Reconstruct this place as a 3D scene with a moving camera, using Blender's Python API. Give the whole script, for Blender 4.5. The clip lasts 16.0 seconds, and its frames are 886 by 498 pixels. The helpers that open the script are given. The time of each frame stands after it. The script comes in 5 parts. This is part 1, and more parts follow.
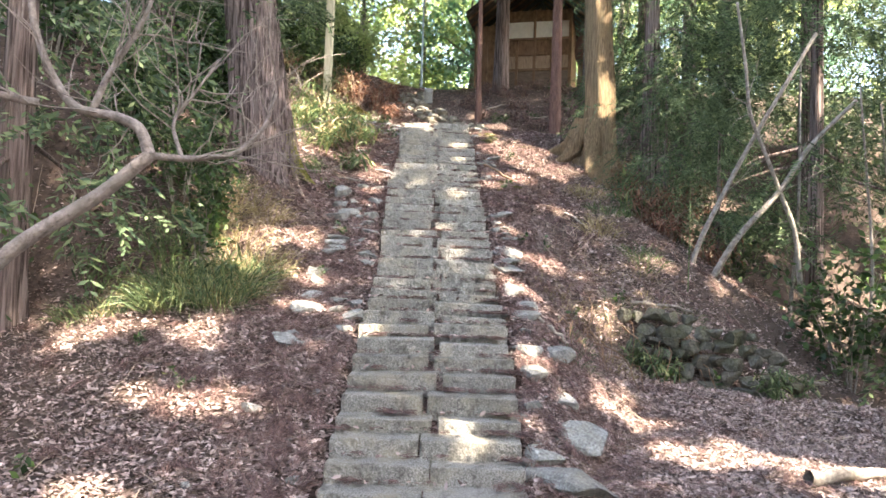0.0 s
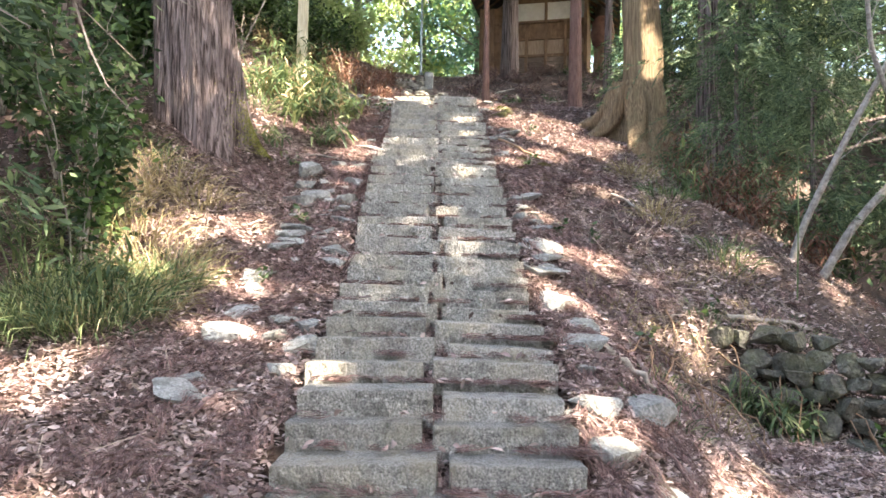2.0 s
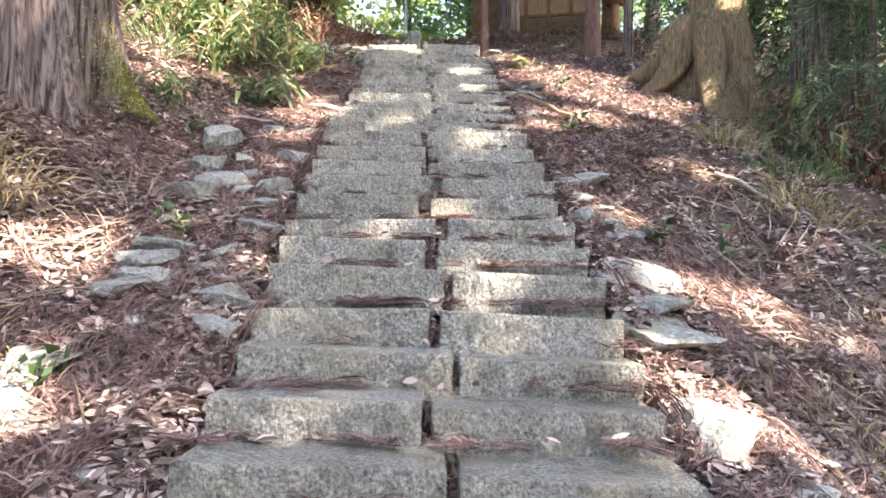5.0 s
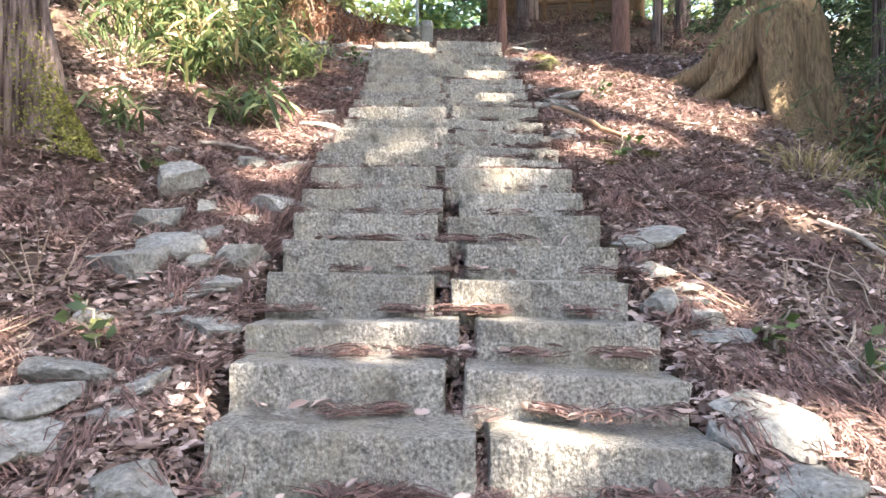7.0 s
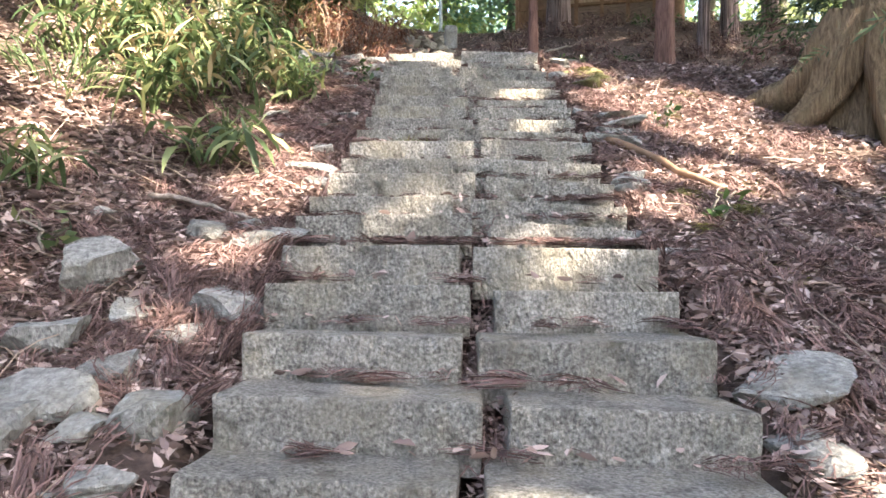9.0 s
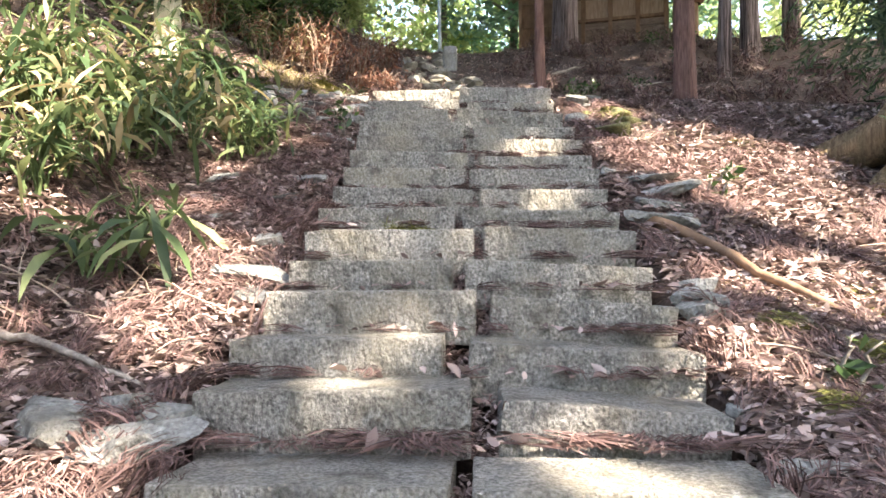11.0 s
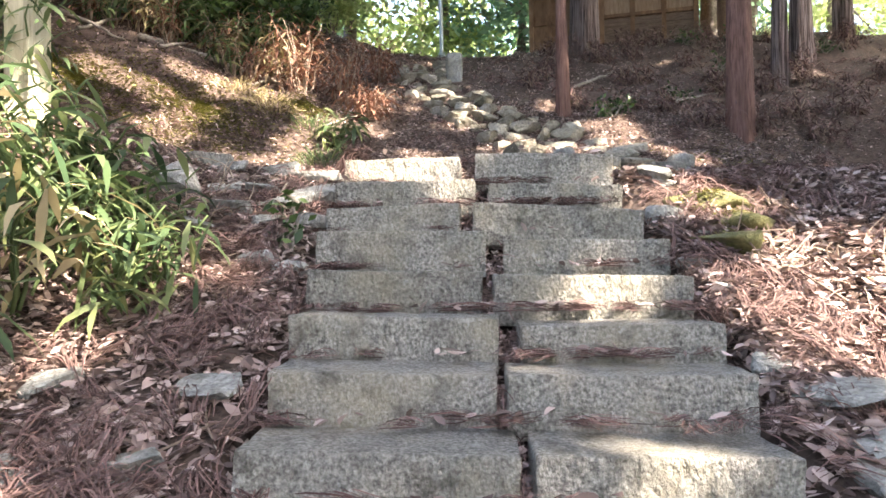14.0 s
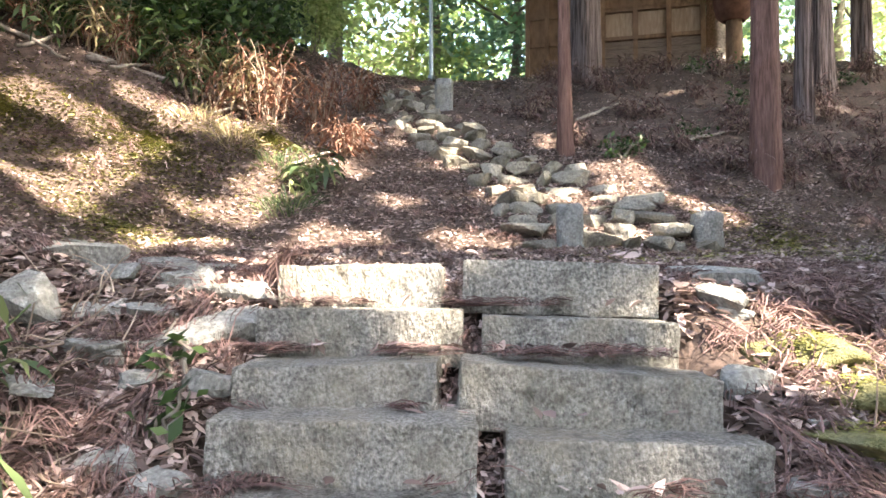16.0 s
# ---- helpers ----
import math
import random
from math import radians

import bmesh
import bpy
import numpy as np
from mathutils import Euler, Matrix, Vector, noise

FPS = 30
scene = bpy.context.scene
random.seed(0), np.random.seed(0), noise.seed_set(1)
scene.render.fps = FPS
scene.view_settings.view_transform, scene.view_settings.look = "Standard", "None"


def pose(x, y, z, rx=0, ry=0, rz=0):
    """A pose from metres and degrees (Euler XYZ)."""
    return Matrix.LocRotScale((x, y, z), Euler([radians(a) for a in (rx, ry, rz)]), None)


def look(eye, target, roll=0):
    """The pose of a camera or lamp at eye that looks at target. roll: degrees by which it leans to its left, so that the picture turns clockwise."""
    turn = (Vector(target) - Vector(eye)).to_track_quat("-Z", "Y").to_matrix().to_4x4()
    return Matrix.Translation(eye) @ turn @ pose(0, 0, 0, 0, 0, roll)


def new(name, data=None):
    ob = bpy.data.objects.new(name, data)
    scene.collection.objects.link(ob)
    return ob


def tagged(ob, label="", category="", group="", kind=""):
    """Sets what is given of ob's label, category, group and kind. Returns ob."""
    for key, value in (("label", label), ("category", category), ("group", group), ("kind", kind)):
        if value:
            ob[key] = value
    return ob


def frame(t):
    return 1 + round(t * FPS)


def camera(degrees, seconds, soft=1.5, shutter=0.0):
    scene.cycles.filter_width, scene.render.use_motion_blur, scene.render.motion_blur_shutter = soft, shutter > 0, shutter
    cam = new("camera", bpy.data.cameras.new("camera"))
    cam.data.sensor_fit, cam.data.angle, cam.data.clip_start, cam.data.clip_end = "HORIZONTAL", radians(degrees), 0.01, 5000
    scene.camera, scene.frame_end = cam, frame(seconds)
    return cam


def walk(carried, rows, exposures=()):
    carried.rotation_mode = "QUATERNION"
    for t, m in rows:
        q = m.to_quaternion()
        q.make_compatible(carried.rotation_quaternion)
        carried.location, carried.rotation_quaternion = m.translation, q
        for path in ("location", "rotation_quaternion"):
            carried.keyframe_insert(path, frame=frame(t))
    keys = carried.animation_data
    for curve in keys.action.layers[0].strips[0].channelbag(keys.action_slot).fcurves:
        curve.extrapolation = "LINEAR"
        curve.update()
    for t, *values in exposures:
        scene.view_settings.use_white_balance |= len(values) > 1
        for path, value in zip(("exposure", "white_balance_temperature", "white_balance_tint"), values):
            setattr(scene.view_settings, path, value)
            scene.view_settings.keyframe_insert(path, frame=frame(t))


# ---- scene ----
cam = camera(63.6, 16.0, soft=1.6)
METRES, EYE, TILT, LEAN, TURN = 14.5, 1.5, 2.5, -2.0, 0.0
ROWS = [
    (0.0, 0.0, 0.0, 0.0, 0.0, 0.0, -0.0),
    (0.5, 0.0011, 0.0507, -0.0015, -0.22, 0.69, 0.28),
    (1.0, -0.0005, 0.107, -0.0059, -0.11, 1.08, 0.68),
    (1.5, 0.0021, 0.1638, -0.0097, -0.14, 0.86, 0.53),
    (2.0, -0.0, 0.2202, -0.0122, 0.33, 0.89, 0.69),
    (2.5, 0.0008, 0.273, -0.0165, 0.54, 1.49, 0.77),
    (3.0, -0.0028, 0.3245, -0.0186, 0.68, 1.97, 0.67),
    (5.5, -0.0068, 0.4773, 0.0204, -0.75, -1.05, 1.45),
    (6.0, -0.0076, 0.4965, 0.0283, -0.31, -1.18, 1.41),
    (6.5, -0.0085, 0.5184, 0.0347, -0.1, -1.53, 1.61),
    (7.0, -0.0086, 0.54, 0.044, 0.42, -1.73, 1.63),
    (7.5, -0.0082, 0.5633, 0.0508, 0.9, -1.83, 1.61),
    (8.0, -0.0094, 0.5864, 0.0593, 1.91, -1.57, 1.1),
    (10.5, -0.0086, 0.6987, 0.0983, 2.74, -1.41, 1.94),
    (11.0, -0.0072, 0.7205, 0.1098, 2.64, -0.5, 2.05),
    (11.5, -0.009, 0.7427, 0.1193, 2.63, 0.12, 2.02),
    (12.0, -0.0074, 0.7637, 0.1275, 2.21, 0.24, 1.71),
    (12.5, -0.0068, 0.7878, 0.1325, 4.15, 0.17, 1.94),
    (13.0, -0.0119, 0.8196, 0.1488, 4.59, -0.03, 2.67),
    (13.5, -0.0115, 0.8442, 0.1621, 4.23, -0.88, 3.33),
    (14.0, -0.0135, 0.867, 0.1735, 2.94, -1.35, 2.86),
    (14.5, -0.0132, 0.8901, 0.1833, 2.29, -1.1, 2.27),
    (15.0, -0.013, 0.9105, 0.1941, 2.31, -0.72, 1.86),
    (15.5, -0.0111, 0.9323, 0.2003, 2.33, -0.39, 1.72),
    (16.0, -0.0119, 0.9549, 0.2098, 2.14, -0.42, 1.96),
]
walk(cam, [(t, pose(0, 0, EYE, TILT, LEAN, TURN) @ pose(METRES * x, METRES * y, METRES * z, 90 + pitch, roll, yaw)) for t, x, y, z, yaw, pitch, roll in ROWS],
     exposures=[(0.0, 3.3, 7400, 13), (3.0, 3.43, 7250, 13), (6.0, 3.42, 7250, 15), (8.0, 3.4, 7350, 15), (11.0, 3.14, 7300, 14), (13.0, 3.18, 7300, 15), (16.0, 3.42, 7250, 14)])

# ---- light ----
SUN_FROM = Vector((0.62, -0.50, 0.86)).normalized()
world = bpy.data.worlds.new("world")
scene.world = world
world.use_nodes = True
wn = world.node_tree.nodes
sky = wn.new("ShaderNodeTexSky")
sky.sky_type = "NISHITA"
sky.sun_disc = False
sky.sun_elevation = math.asin(SUN_FROM.z)
sky.sun_rotation = math.atan2(SUN_FROM.x, SUN_FROM.y)
sky.air_density, sky.dust_density, sky.ozone_density = 1.0, 2.5, 0.6
wn["Background"].inputs["Strength"].default_value = 0.125
world.node_tree.links.new(sky.outputs["Color"], wn["Background"].inputs["Color"])
sun = new("sun", bpy.data.lights.new("sun", "SUN"))
sun.data.energy, sun.data.angle, sun.data.color = 4.2, radians(0.45), (1.0, 0.93, 0.82)
sun.matrix_world = look(SUN_FROM * 50, (0, 0, 0))

# ---- materials ----


def material(name, low, high, rough=0.85, scale=6.0, detail=8.0, coarse=0.7, third=None, bump=0.4, bump_scale=40.0,
             island=False, per_object=0.0, metal=0.0, stretch=(1, 1, 1), through_light=0.0, depth=0.02, sharp=0.0):
    """Two noises at two scales between two or three colours, and a fine relief."""
    m = bpy.data.materials.new(name)
    m.use_nodes = True
    n, l = m.node_tree.nodes, m.node_tree.links
    b = n["Principled BSDF"]
    b.inputs["Roughness"].default_value = rough
    b.inputs["Metallic"].default_value = metal
    b.inputs["Specular IOR Level"].default_value = 0.3
    tc = n.new("ShaderNodeNewGeometry")
    mp = n.new("ShaderNodeMapping")
    mp.inputs["Scale"].default_value = stretch
    l.new(tc.outputs["Position"], mp.inputs["Vector"])
    fine = n.new("ShaderNodeTexNoise")
    fine.inputs["Scale"].default_value, fine.inputs["Detail"].default_value = scale, detail
    fine.inputs["Roughness"].default_value = 0.65
    wide = n.new("ShaderNodeTexNoise")
    wide.inputs["Scale"].default_value, wide.inputs["Detail"].default_value = coarse, 4.0
    for t in (fine, wide):
        l.new(mp.outputs["Vector"], t.inputs["Vector"])
    ramp = n.new("ShaderNodeValToRGB")
    ramp.color_ramp.elements[0].position, ramp.color_ramp.elements[1].position = 0.32 + sharp, 0.68 - sharp
    ramp.color_ramp.elements[0].color, ramp.color_ramp.elements[1].color = (*low, 1), (*high, 1)
    if island:
        geo = n.new("ShaderNodeNewGeometry")
        ramp.color_ramp.elements[0].position, ramp.color_ramp.elements[1].position = 0.0, 1.0
        if third:
            e = ramp.color_ramp.elements.new(0.55)
            e.color = (*third, 1)
        l.new(geo.outputs["Random Per Island"], ramp.inputs["Fac"])
        out = ramp.outputs["Color"]
    else:
        l.new(fine.outputs["Fac"], ramp.inputs["Fac"])
        out = ramp.outputs["Color"]
        if third:
            r2 = n.new("ShaderNodeValToRGB")
            r2.color_ramp.elements[0].position, r2.color_ramp.elements[1].position = 0.5, 0.66
            l.new(wide.outputs["Fac"], r2.inputs["Fac"])
            mix = n.new("ShaderNodeMix")
            mix.data_type = "RGBA"
            r2.color_ramp.elements[1].color = (0.6, 0.6, 0.6, 1)
            l.new(r2.outputs["Color"], mix.inputs["Factor"])
            l.new(out, mix.inputs["A"])
            mix.inputs["B"].default_value = (*third, 1)
            out = mix.outputs["Result"]
    if per_object:
        info = n.new("ShaderNodeObjectInfo")
        rng = n.new("ShaderNodeMapRange")
        rng.inputs["To Min"].default_value, rng.inputs["To Max"].default_value = 1 - per_object, 1 + per_object
        l.new(info.outputs["Random"], rng.inputs["Value"])
        hsv = n.new("ShaderNodeHueSaturation")
        l.new(rng.outputs["Result"], hsv.inputs["Value"])
        l.new(out, hsv.inputs["Color"])
        out = hsv.outputs["Color"]
    l.new(out, b.inputs["Base Color"])
    if bump:
        grain = n.new("ShaderNodeTexNoise")
        grain.inputs["Scale"].default_value, grain.inputs["Detail"].default_value = bump_scale, 6.0
        l.new(mp.outputs["Vector"], grain.inputs["Vector"])
        bm_ = n.new("ShaderNodeBump")
        bm_.inputs["Strength"].default_value, bm_.inputs["Distance"].default_value = bump, depth
        l.new(grain.outputs["Fac"], bm_.inputs["Height"])
        l.new(bm_.outputs["Normal"], b.inputs["Normal"])
    if through_light:
        tr = n.new("ShaderNodeBsdfTranslucent")
        l.new(out, tr.inputs["Color"])
        ms = n.new("ShaderNodeMixShader")
        ms.inputs["Fac"].default_value = through_light
        l.new(b.outputs["BSDF"], ms.inputs[1])
        l.new(tr.outputs["BSDF"], ms.inputs[2])
        l.new(ms.outputs["Shader"], n["Material Output"].inputs["Surface"])
    return m


def hewn_stone(name, low, high, warm, stain, lichen, grain=95.0, pits=30.0, relief=1.0, per_object=0.14):
    """Rough-hewn stone: fine crystal grain, warm and dark blotches, a few pale lichen spots, and pitted tool marks in relief."""
    m = bpy.data.materials.new(name)
    m.use_nodes = True
    n, l = m.node_tree.nodes, m.node_tree.links
    b = n["Principled BSDF"]
    b.inputs["Roughness"].default_value, b.inputs["Specular IOR Level"].default_value = 0.82, 0.3
    geo = n.new("ShaderNodeNewGeometry")

    def cloud(scale, detail, stretch=(1, 1, 1)):
        mp = n.new("ShaderNodeMapping")
        mp.inputs["Scale"].default_value = stretch
        l.new(geo.outputs["Position"], mp.inputs["Vector"])
        t = n.new("ShaderNodeTexNoise")
        t.inputs["Scale"].default_value, t.inputs["Detail"].default_value, t.inputs["Roughness"].default_value = scale, detail, 0.62
        l.new(mp.outputs["Vector"], t.inputs["Vector"])
        return t.outputs["Fac"]

    def ramp(fac, a, c, ca, cc):
        r = n.new("ShaderNodeValToRGB")
        r.color_ramp.elements[0].position, r.color_ramp.elements[1].position = a, c
        r.color_ramp.elements[0].color, r.color_ramp.elements[1].color = (*ca, 1), (*cc, 1)
        l.new(fac, r.inputs["Fac"])
        return r.outputs["Color"]

    def blend(fac, a, c):
        x = n.new("ShaderNodeMix")
        x.data_type = "RGBA"
        l.new(fac, x.inputs["Factor"])
        l.new(a, x.inputs["A"])
        x.inputs["B"].default_value = (*c, 1)
        return x.outputs["Result"]

    black = (0, 0, 0)
    out = ramp(cloud(grain, 6), 0.34, 0.66, low, high)
    out = blend(ramp(cloud(3.1, 5), 0.46, 0.68, black, (0.6,) * 3), out, warm)
    out = blend(ramp(cloud(7.5, 9), 0.52, 0.70, black, (0.75,) * 3), out, stain)
    out = blend(ramp(cloud(13, 7), 0.62, 0.70, black, (0.7,) * 3), out, lichen)
    info, rng_, hsv = n.new("ShaderNodeObjectInfo"), n.new("ShaderNodeMapRange"), n.new("ShaderNodeHueSaturation")
    rng_.inputs["To Min"].default_value, rng_.inputs["To Max"].default_value = 1 - per_object, 1 + per_object
    l.new(info.outputs["Random"], rng_.inputs["Value"])
    l.new(rng_.outputs["Result"], hsv.inputs["Value"])
    l.new(out, hsv.inputs["Color"])
    l.new(hsv.outputs["Color"], b.inputs["Base Color"])
    b1, b2 = n.new("ShaderNodeBump"), n.new("ShaderNodeBump")
    b1.inputs["Strength"].default_value, b1.inputs["Distance"].default_value = 1.0 * relief, 0.075
    b2.inputs["Strength"].default_value, b2.inputs["Distance"].default_value = 0.6 * relief, 0.012
    l.new(cloud(pits, 5, (1.0, 1.0, 0.55)), b1.inputs["Height"])
    l.new(cloud(grain * 1.3, 4), b2.inputs["Height"])
    l.new(b1.outputs["Normal"], b2.inputs["Normal"])
    l.new(b2.outputs["Normal"], b.inputs["Normal"])
    return m


GRANITE = hewn_stone("granite", (0.15, 0.147, 0.136), (0.54, 0.527, 0.485), (0.42, 0.38, 0.285), (0.098, 0.095, 0.082), (0.62, 0.63, 0.60), 78.0, 36.0, 1.0)
ROCK = hewn_stone("field_stone", (0.16, 0.165, 0.16), (0.36, 0.365, 0.35), (0.22, 0.205, 0.155), (0.085, 0.085, 0.075), (0.48, 0.51, 0.49), 45.0, 11.0, 0.8, 0.22)
MOSSY_ROCK = hewn_stone("mossy_stone", (0.05, 0.05, 0.04), (0.16, 0.15, 0.125), (0.09, 0.10, 0.04), (0.035, 0.03, 0.022), (0.17, 0.18, 0.12), 40.0, 12.0, 0.8, 0.25)
STEP_STONE = hewn_stone("step_stone", (0.15, 0.142, 0.12), (0.33, 0.31, 0.265), (0.26, 0.235, 0.16), (0.10, 0.09, 0.07), (0.42, 0.41, 0.36), 45.0, 12.0, 0.8, 0.3)
MOSS_PAD = material("moss_pad", (0.08, 0.085, 0.035), (0.27, 0.255, 0.12), 1.0, 30, 12, 5, (0.20, 0.195, 0.155), 1.0, 120, per_object=0.2)
EARTH = material("forest_earth", (0.032, 0.022, 0.019), (0.115, 0.082, 0.068), 0.95, 14, 12, 0.45, (0.075, 0.056, 0.044), 1.0, 25)
LITTER = material("dry_leaves", (0.10, 0.073, 0.066), (0.62, 0.505, 0.468), 0.7, third=(0.33, 0.245, 0.223), island=True, bump=0, through_light=0.12)
TWIG = material("dry_cedar_sprays", (0.06, 0.036, 0.033), (0.29, 0.187, 0.17), 0.75, third=(0.145, 0.089, 0.082), island=True, bump=0)
STICK = material("dead_twigs", (0.14, 0.105, 0.08), (0.46, 0.38, 0.31), 0.85, third=(0.26, 0.2, 0.16), island=True, bump=0)
MOSS = material("moss", (0.09, 0.10, 0.025), (0.36, 0.34, 0.11), 0.95, island=True, third=(0.19, 0.19, 0.05), bump=0)
CEDAR_BARK = material("cedar_bark", (0.035, 0.022, 0.019), (0.27, 0.215, 0.205), 0.9, 3.6, 14, 0.8, (0.145, 0.108, 0.10), 1.0, 5, stretch=(8, 8, 0.3), depth=0.07, sharp=0.08)
RED_BARK = material("red_cedar_bark", (0.07, 0.035, 0.029), (0.25, 0.145, 0.12), 0.9, 8, 10, 1.5, (0.17, 0.10, 0.08), 1.0, 20, stretch=(5, 5, 0.5))
PALE_BARK = material("pale_bark", (0.12, 0.10, 0.085), (0.40, 0.36, 0.32), 0.8, 18, 10, 4.0, (0.22, 0.21, 0.17), 0.6, 60)
STUMP_WOOD = material("weathered_stump", (0.085, 0.055, 0.032), (0.42, 0.305, 0.185), 0.9, 6, 12, 1.5, (0.21, 0.17, 0.095), 1.0, 16, stretch=(8, 8, 0.4), depth=0.06)
SASA = material("bamboo_grass", (0.04, 0.075, 0.035), (0.30, 0.33, 0.15), 0.45, island=True, third=(0.105, 0.155, 0.068), bump=0, through_light=0.32)
DRY_GRASS = material("dry_grass", (0.24, 0.19, 0.10), (0.55, 0.46, 0.30), 0.7, island=True, third=(0.34, 0.29, 0.16), bump=0, through_light=0.3)
BROAD = material("broad_leaves", (0.018, 0.042, 0.016), (0.11, 0.18, 0.055), 0.4, island=True, third=(0.045, 0.085, 0.03), bump=0, through_light=0.3)
NEEDLE = material("cedar_needles", (0.035, 0.066, 0.036), (0.23, 0.30, 0.15), 0.55, island=True, third=(0.095, 0.145, 0.075), bump=0, through_light=0.4)
DEAD_NEEDLE = material("dead_cedar_foliage", (0.10, 0.045, 0.03), (0.34, 0.19, 0.13), 0.8, island=True, third=(0.2, 0.1, 0.07), bump=0, through_light=0.2)
# sunlight is put into these two leaf colours, far paler than the other greens
SUNNY = material("sun_toned_leaves", (0.26, 0.36, 0.13), (0.64, 0.70, 0.38), 0.5, island=True, third=(0.45, 0.54, 0.24), bump=0, through_light=0.5)
BLUE_GREEN = material("sun_toned_far_cedar", (0.14, 0.28, 0.17), (0.44, 0.60, 0.42), 0.55, island=True, third=(0.27, 0.45, 0.29), bump=0, through_light=0.45)
TIMBER = material("weathered_timber", (0.11, 0.065, 0.04), (0.30, 0.19, 0.12), 0.8, 8, 8, 1.0, (0.2, 0.13, 0.09), 0.5, 30, stretch=(1, 1, 0.4))
BOARD = material("grey_boards", (0.09, 0.068, 0.055), (0.25, 0.19, 0.155), 0.85, 10, 8, 1.0, (0.16, 0.125, 0.10), 0.5, 30, stretch=(0.5, 0.5, 4))
PLASTER = material("white_plaster", (0.62, 0.60, 0.57), (0.82, 0.80, 0.77), 0.85, 4, 8, 0.8, (0.68, 0.64, 0.58), 0.2, 30)
POST_WOOD = material("pale_post_wood", (0.42, 0.39, 0.28), (0.68, 0.64, 0.50), 0.8, 8, 8, 1.2, (0.5, 0.48, 0.34), 0.4, 30, stretch=(3, 3, 0.4))
ROOF = material("dark_roof", (0.035, 0.03, 0.028), (0.11, 0.09, 0.08), 0.8, 10, 8, 1.0, None, 0.5, 30)
STEEL = material("grey_steel", (0.34, 0.40, 0.42), (0.5, 0.56, 0.58), 0.4, 5, 4, 1.0, None, 0.1, 30, metal=0.6)
BRANCH = material("grey_brown_branch", (0.09, 0.072, 0.062), (0.33, 0.28, 0.25), 0.8, 16, 10, 3.0, (0.18, 0.16, 0.13), 0.6, 60)
PANEL_WOOD = material("faded_panel_wood", (0.24, 0.165, 0.12), (0.46, 0.36, 0.28), 0.85, 6, 8, 1.0, (0.34, 0.25, 0.19), 0.3, 30, stretch=(3, 3, 0.5))
CLAY = material("red_brown_drum", (0.09, 0.04, 0.03), (0.2, 0.10, 0.07), 0.7, 6, 6, 1.0, None, 0.3, 30)

# ---- helpers of shape ----
rng = np.random.default_rng(7)


def obj(name, verts, faces, mat, parent=None, smooth=False, label=""):
    me = bpy.data.meshes.new(name)
    me.from_pydata([tuple(v) for v in verts], [], [tuple(f) for f in faces])
    if mat:
        me.materials.append(mat)
    if smooth:
        me.polygons.foreach_set("use_smooth", [True] * len(me.polygons))
    me.update()
    ob = new(name, me)
    if parent:
        ob.parent = parent
    if label:
        ob["label"] = label
    return ob


def quads(name, corners, mat, parent=None):
    """Many leaves: corners is (n, k, 3), one face of k corners each."""
    n, k = corners.shape[:2]
    me = bpy.data.meshes.new(name)
    me.vertices.add(n * k)
    me.vertices.foreach_set("co", corners.reshape(-1).astype(np.float32))
    shape = {6: ((0, 1, 2, 3), (0, 3, 4, 5)), 7: ((0, 1, 5, 6), (1, 2, 4, 5), (2, 3, 4)), 5: ((0, 1, 3, 4), (1, 2, 3))}.get(k, (tuple(range(k)),))
    one = np.array([i for g in shape for i in g], dtype=np.int32)
    total = np.array([len(g) for g in shape], dtype=np.int32)
    me.loops.add(n * len(one))
    me.loops.foreach_set("vertex_index", (np.arange(n, dtype=np.int32)[:, None] * k + one[None]).ravel())
    me.polygons.add(n * len(shape))
    totals = np.tile(total, n)
    me.polygons.foreach_set("loop_start", np.concatenate([[0], np.cumsum(totals)[:-1]]).astype(np.int32))
    me.polygons.foreach_set("loop_total", totals)
    me.materials.append(mat)
    me.update(calc_edges=True)
    ob = new(name, me)
    if parent:
        ob.parent = parent
    return ob


def unit(v):
    return v / np.maximum(np.linalg.norm(v, axis=-1, keepdims=True), 1e-9)


def blades(base, way, side, length, width, bend=0.3, cuts=(0.0, 0.35, 0.7, 1.0)):
    """Long leaves that start at base, run along way, droop by bend and taper: (n, 6, 3)."""
    n = len(base)
    length, width = np.broadcast_to(length, n)[:, None], np.broadcast_to(width, n)[:, None]
    drop = np.array([0, 0, -1.0])
    mid = base + way * length * 0.5 + drop * length * bend * 0.15
    late = base + way * length * 0.8 + drop * length * bend * 0.5
    tip = base + way * length * 0.97 + drop * length * bend
    s = side * width * 0.5
    return np.stack([base - s * 0.25, mid - s, late - s * 0.7, tip, late + s * 0.7, mid + s, base + s * 0.25], 1)


def leafs(pos, size, flat=0.0, ratio=0.5):
    """Small diamond leaves at pos, turned at random; flat 1 lays them down."""
    n = len(pos)
    a = unit(rng.normal(size=(n, 3)) * np.array([1, 1, 1 - flat]))
    b = unit(np.cross(a, unit(rng.normal(size=(n, 3)) * np.array([1 - flat, 1 - flat, 1]) + np.array([0, 0, flat * 2.0]))))
    size = np.broadcast_to(size, n)[:, None]
    nrm = np.cross(a, b) * size * 0.14
    return np.stack([pos - a * size, pos - b * size * ratio + nrm, pos + a * size, pos + b * size * ratio + nrm], 1)


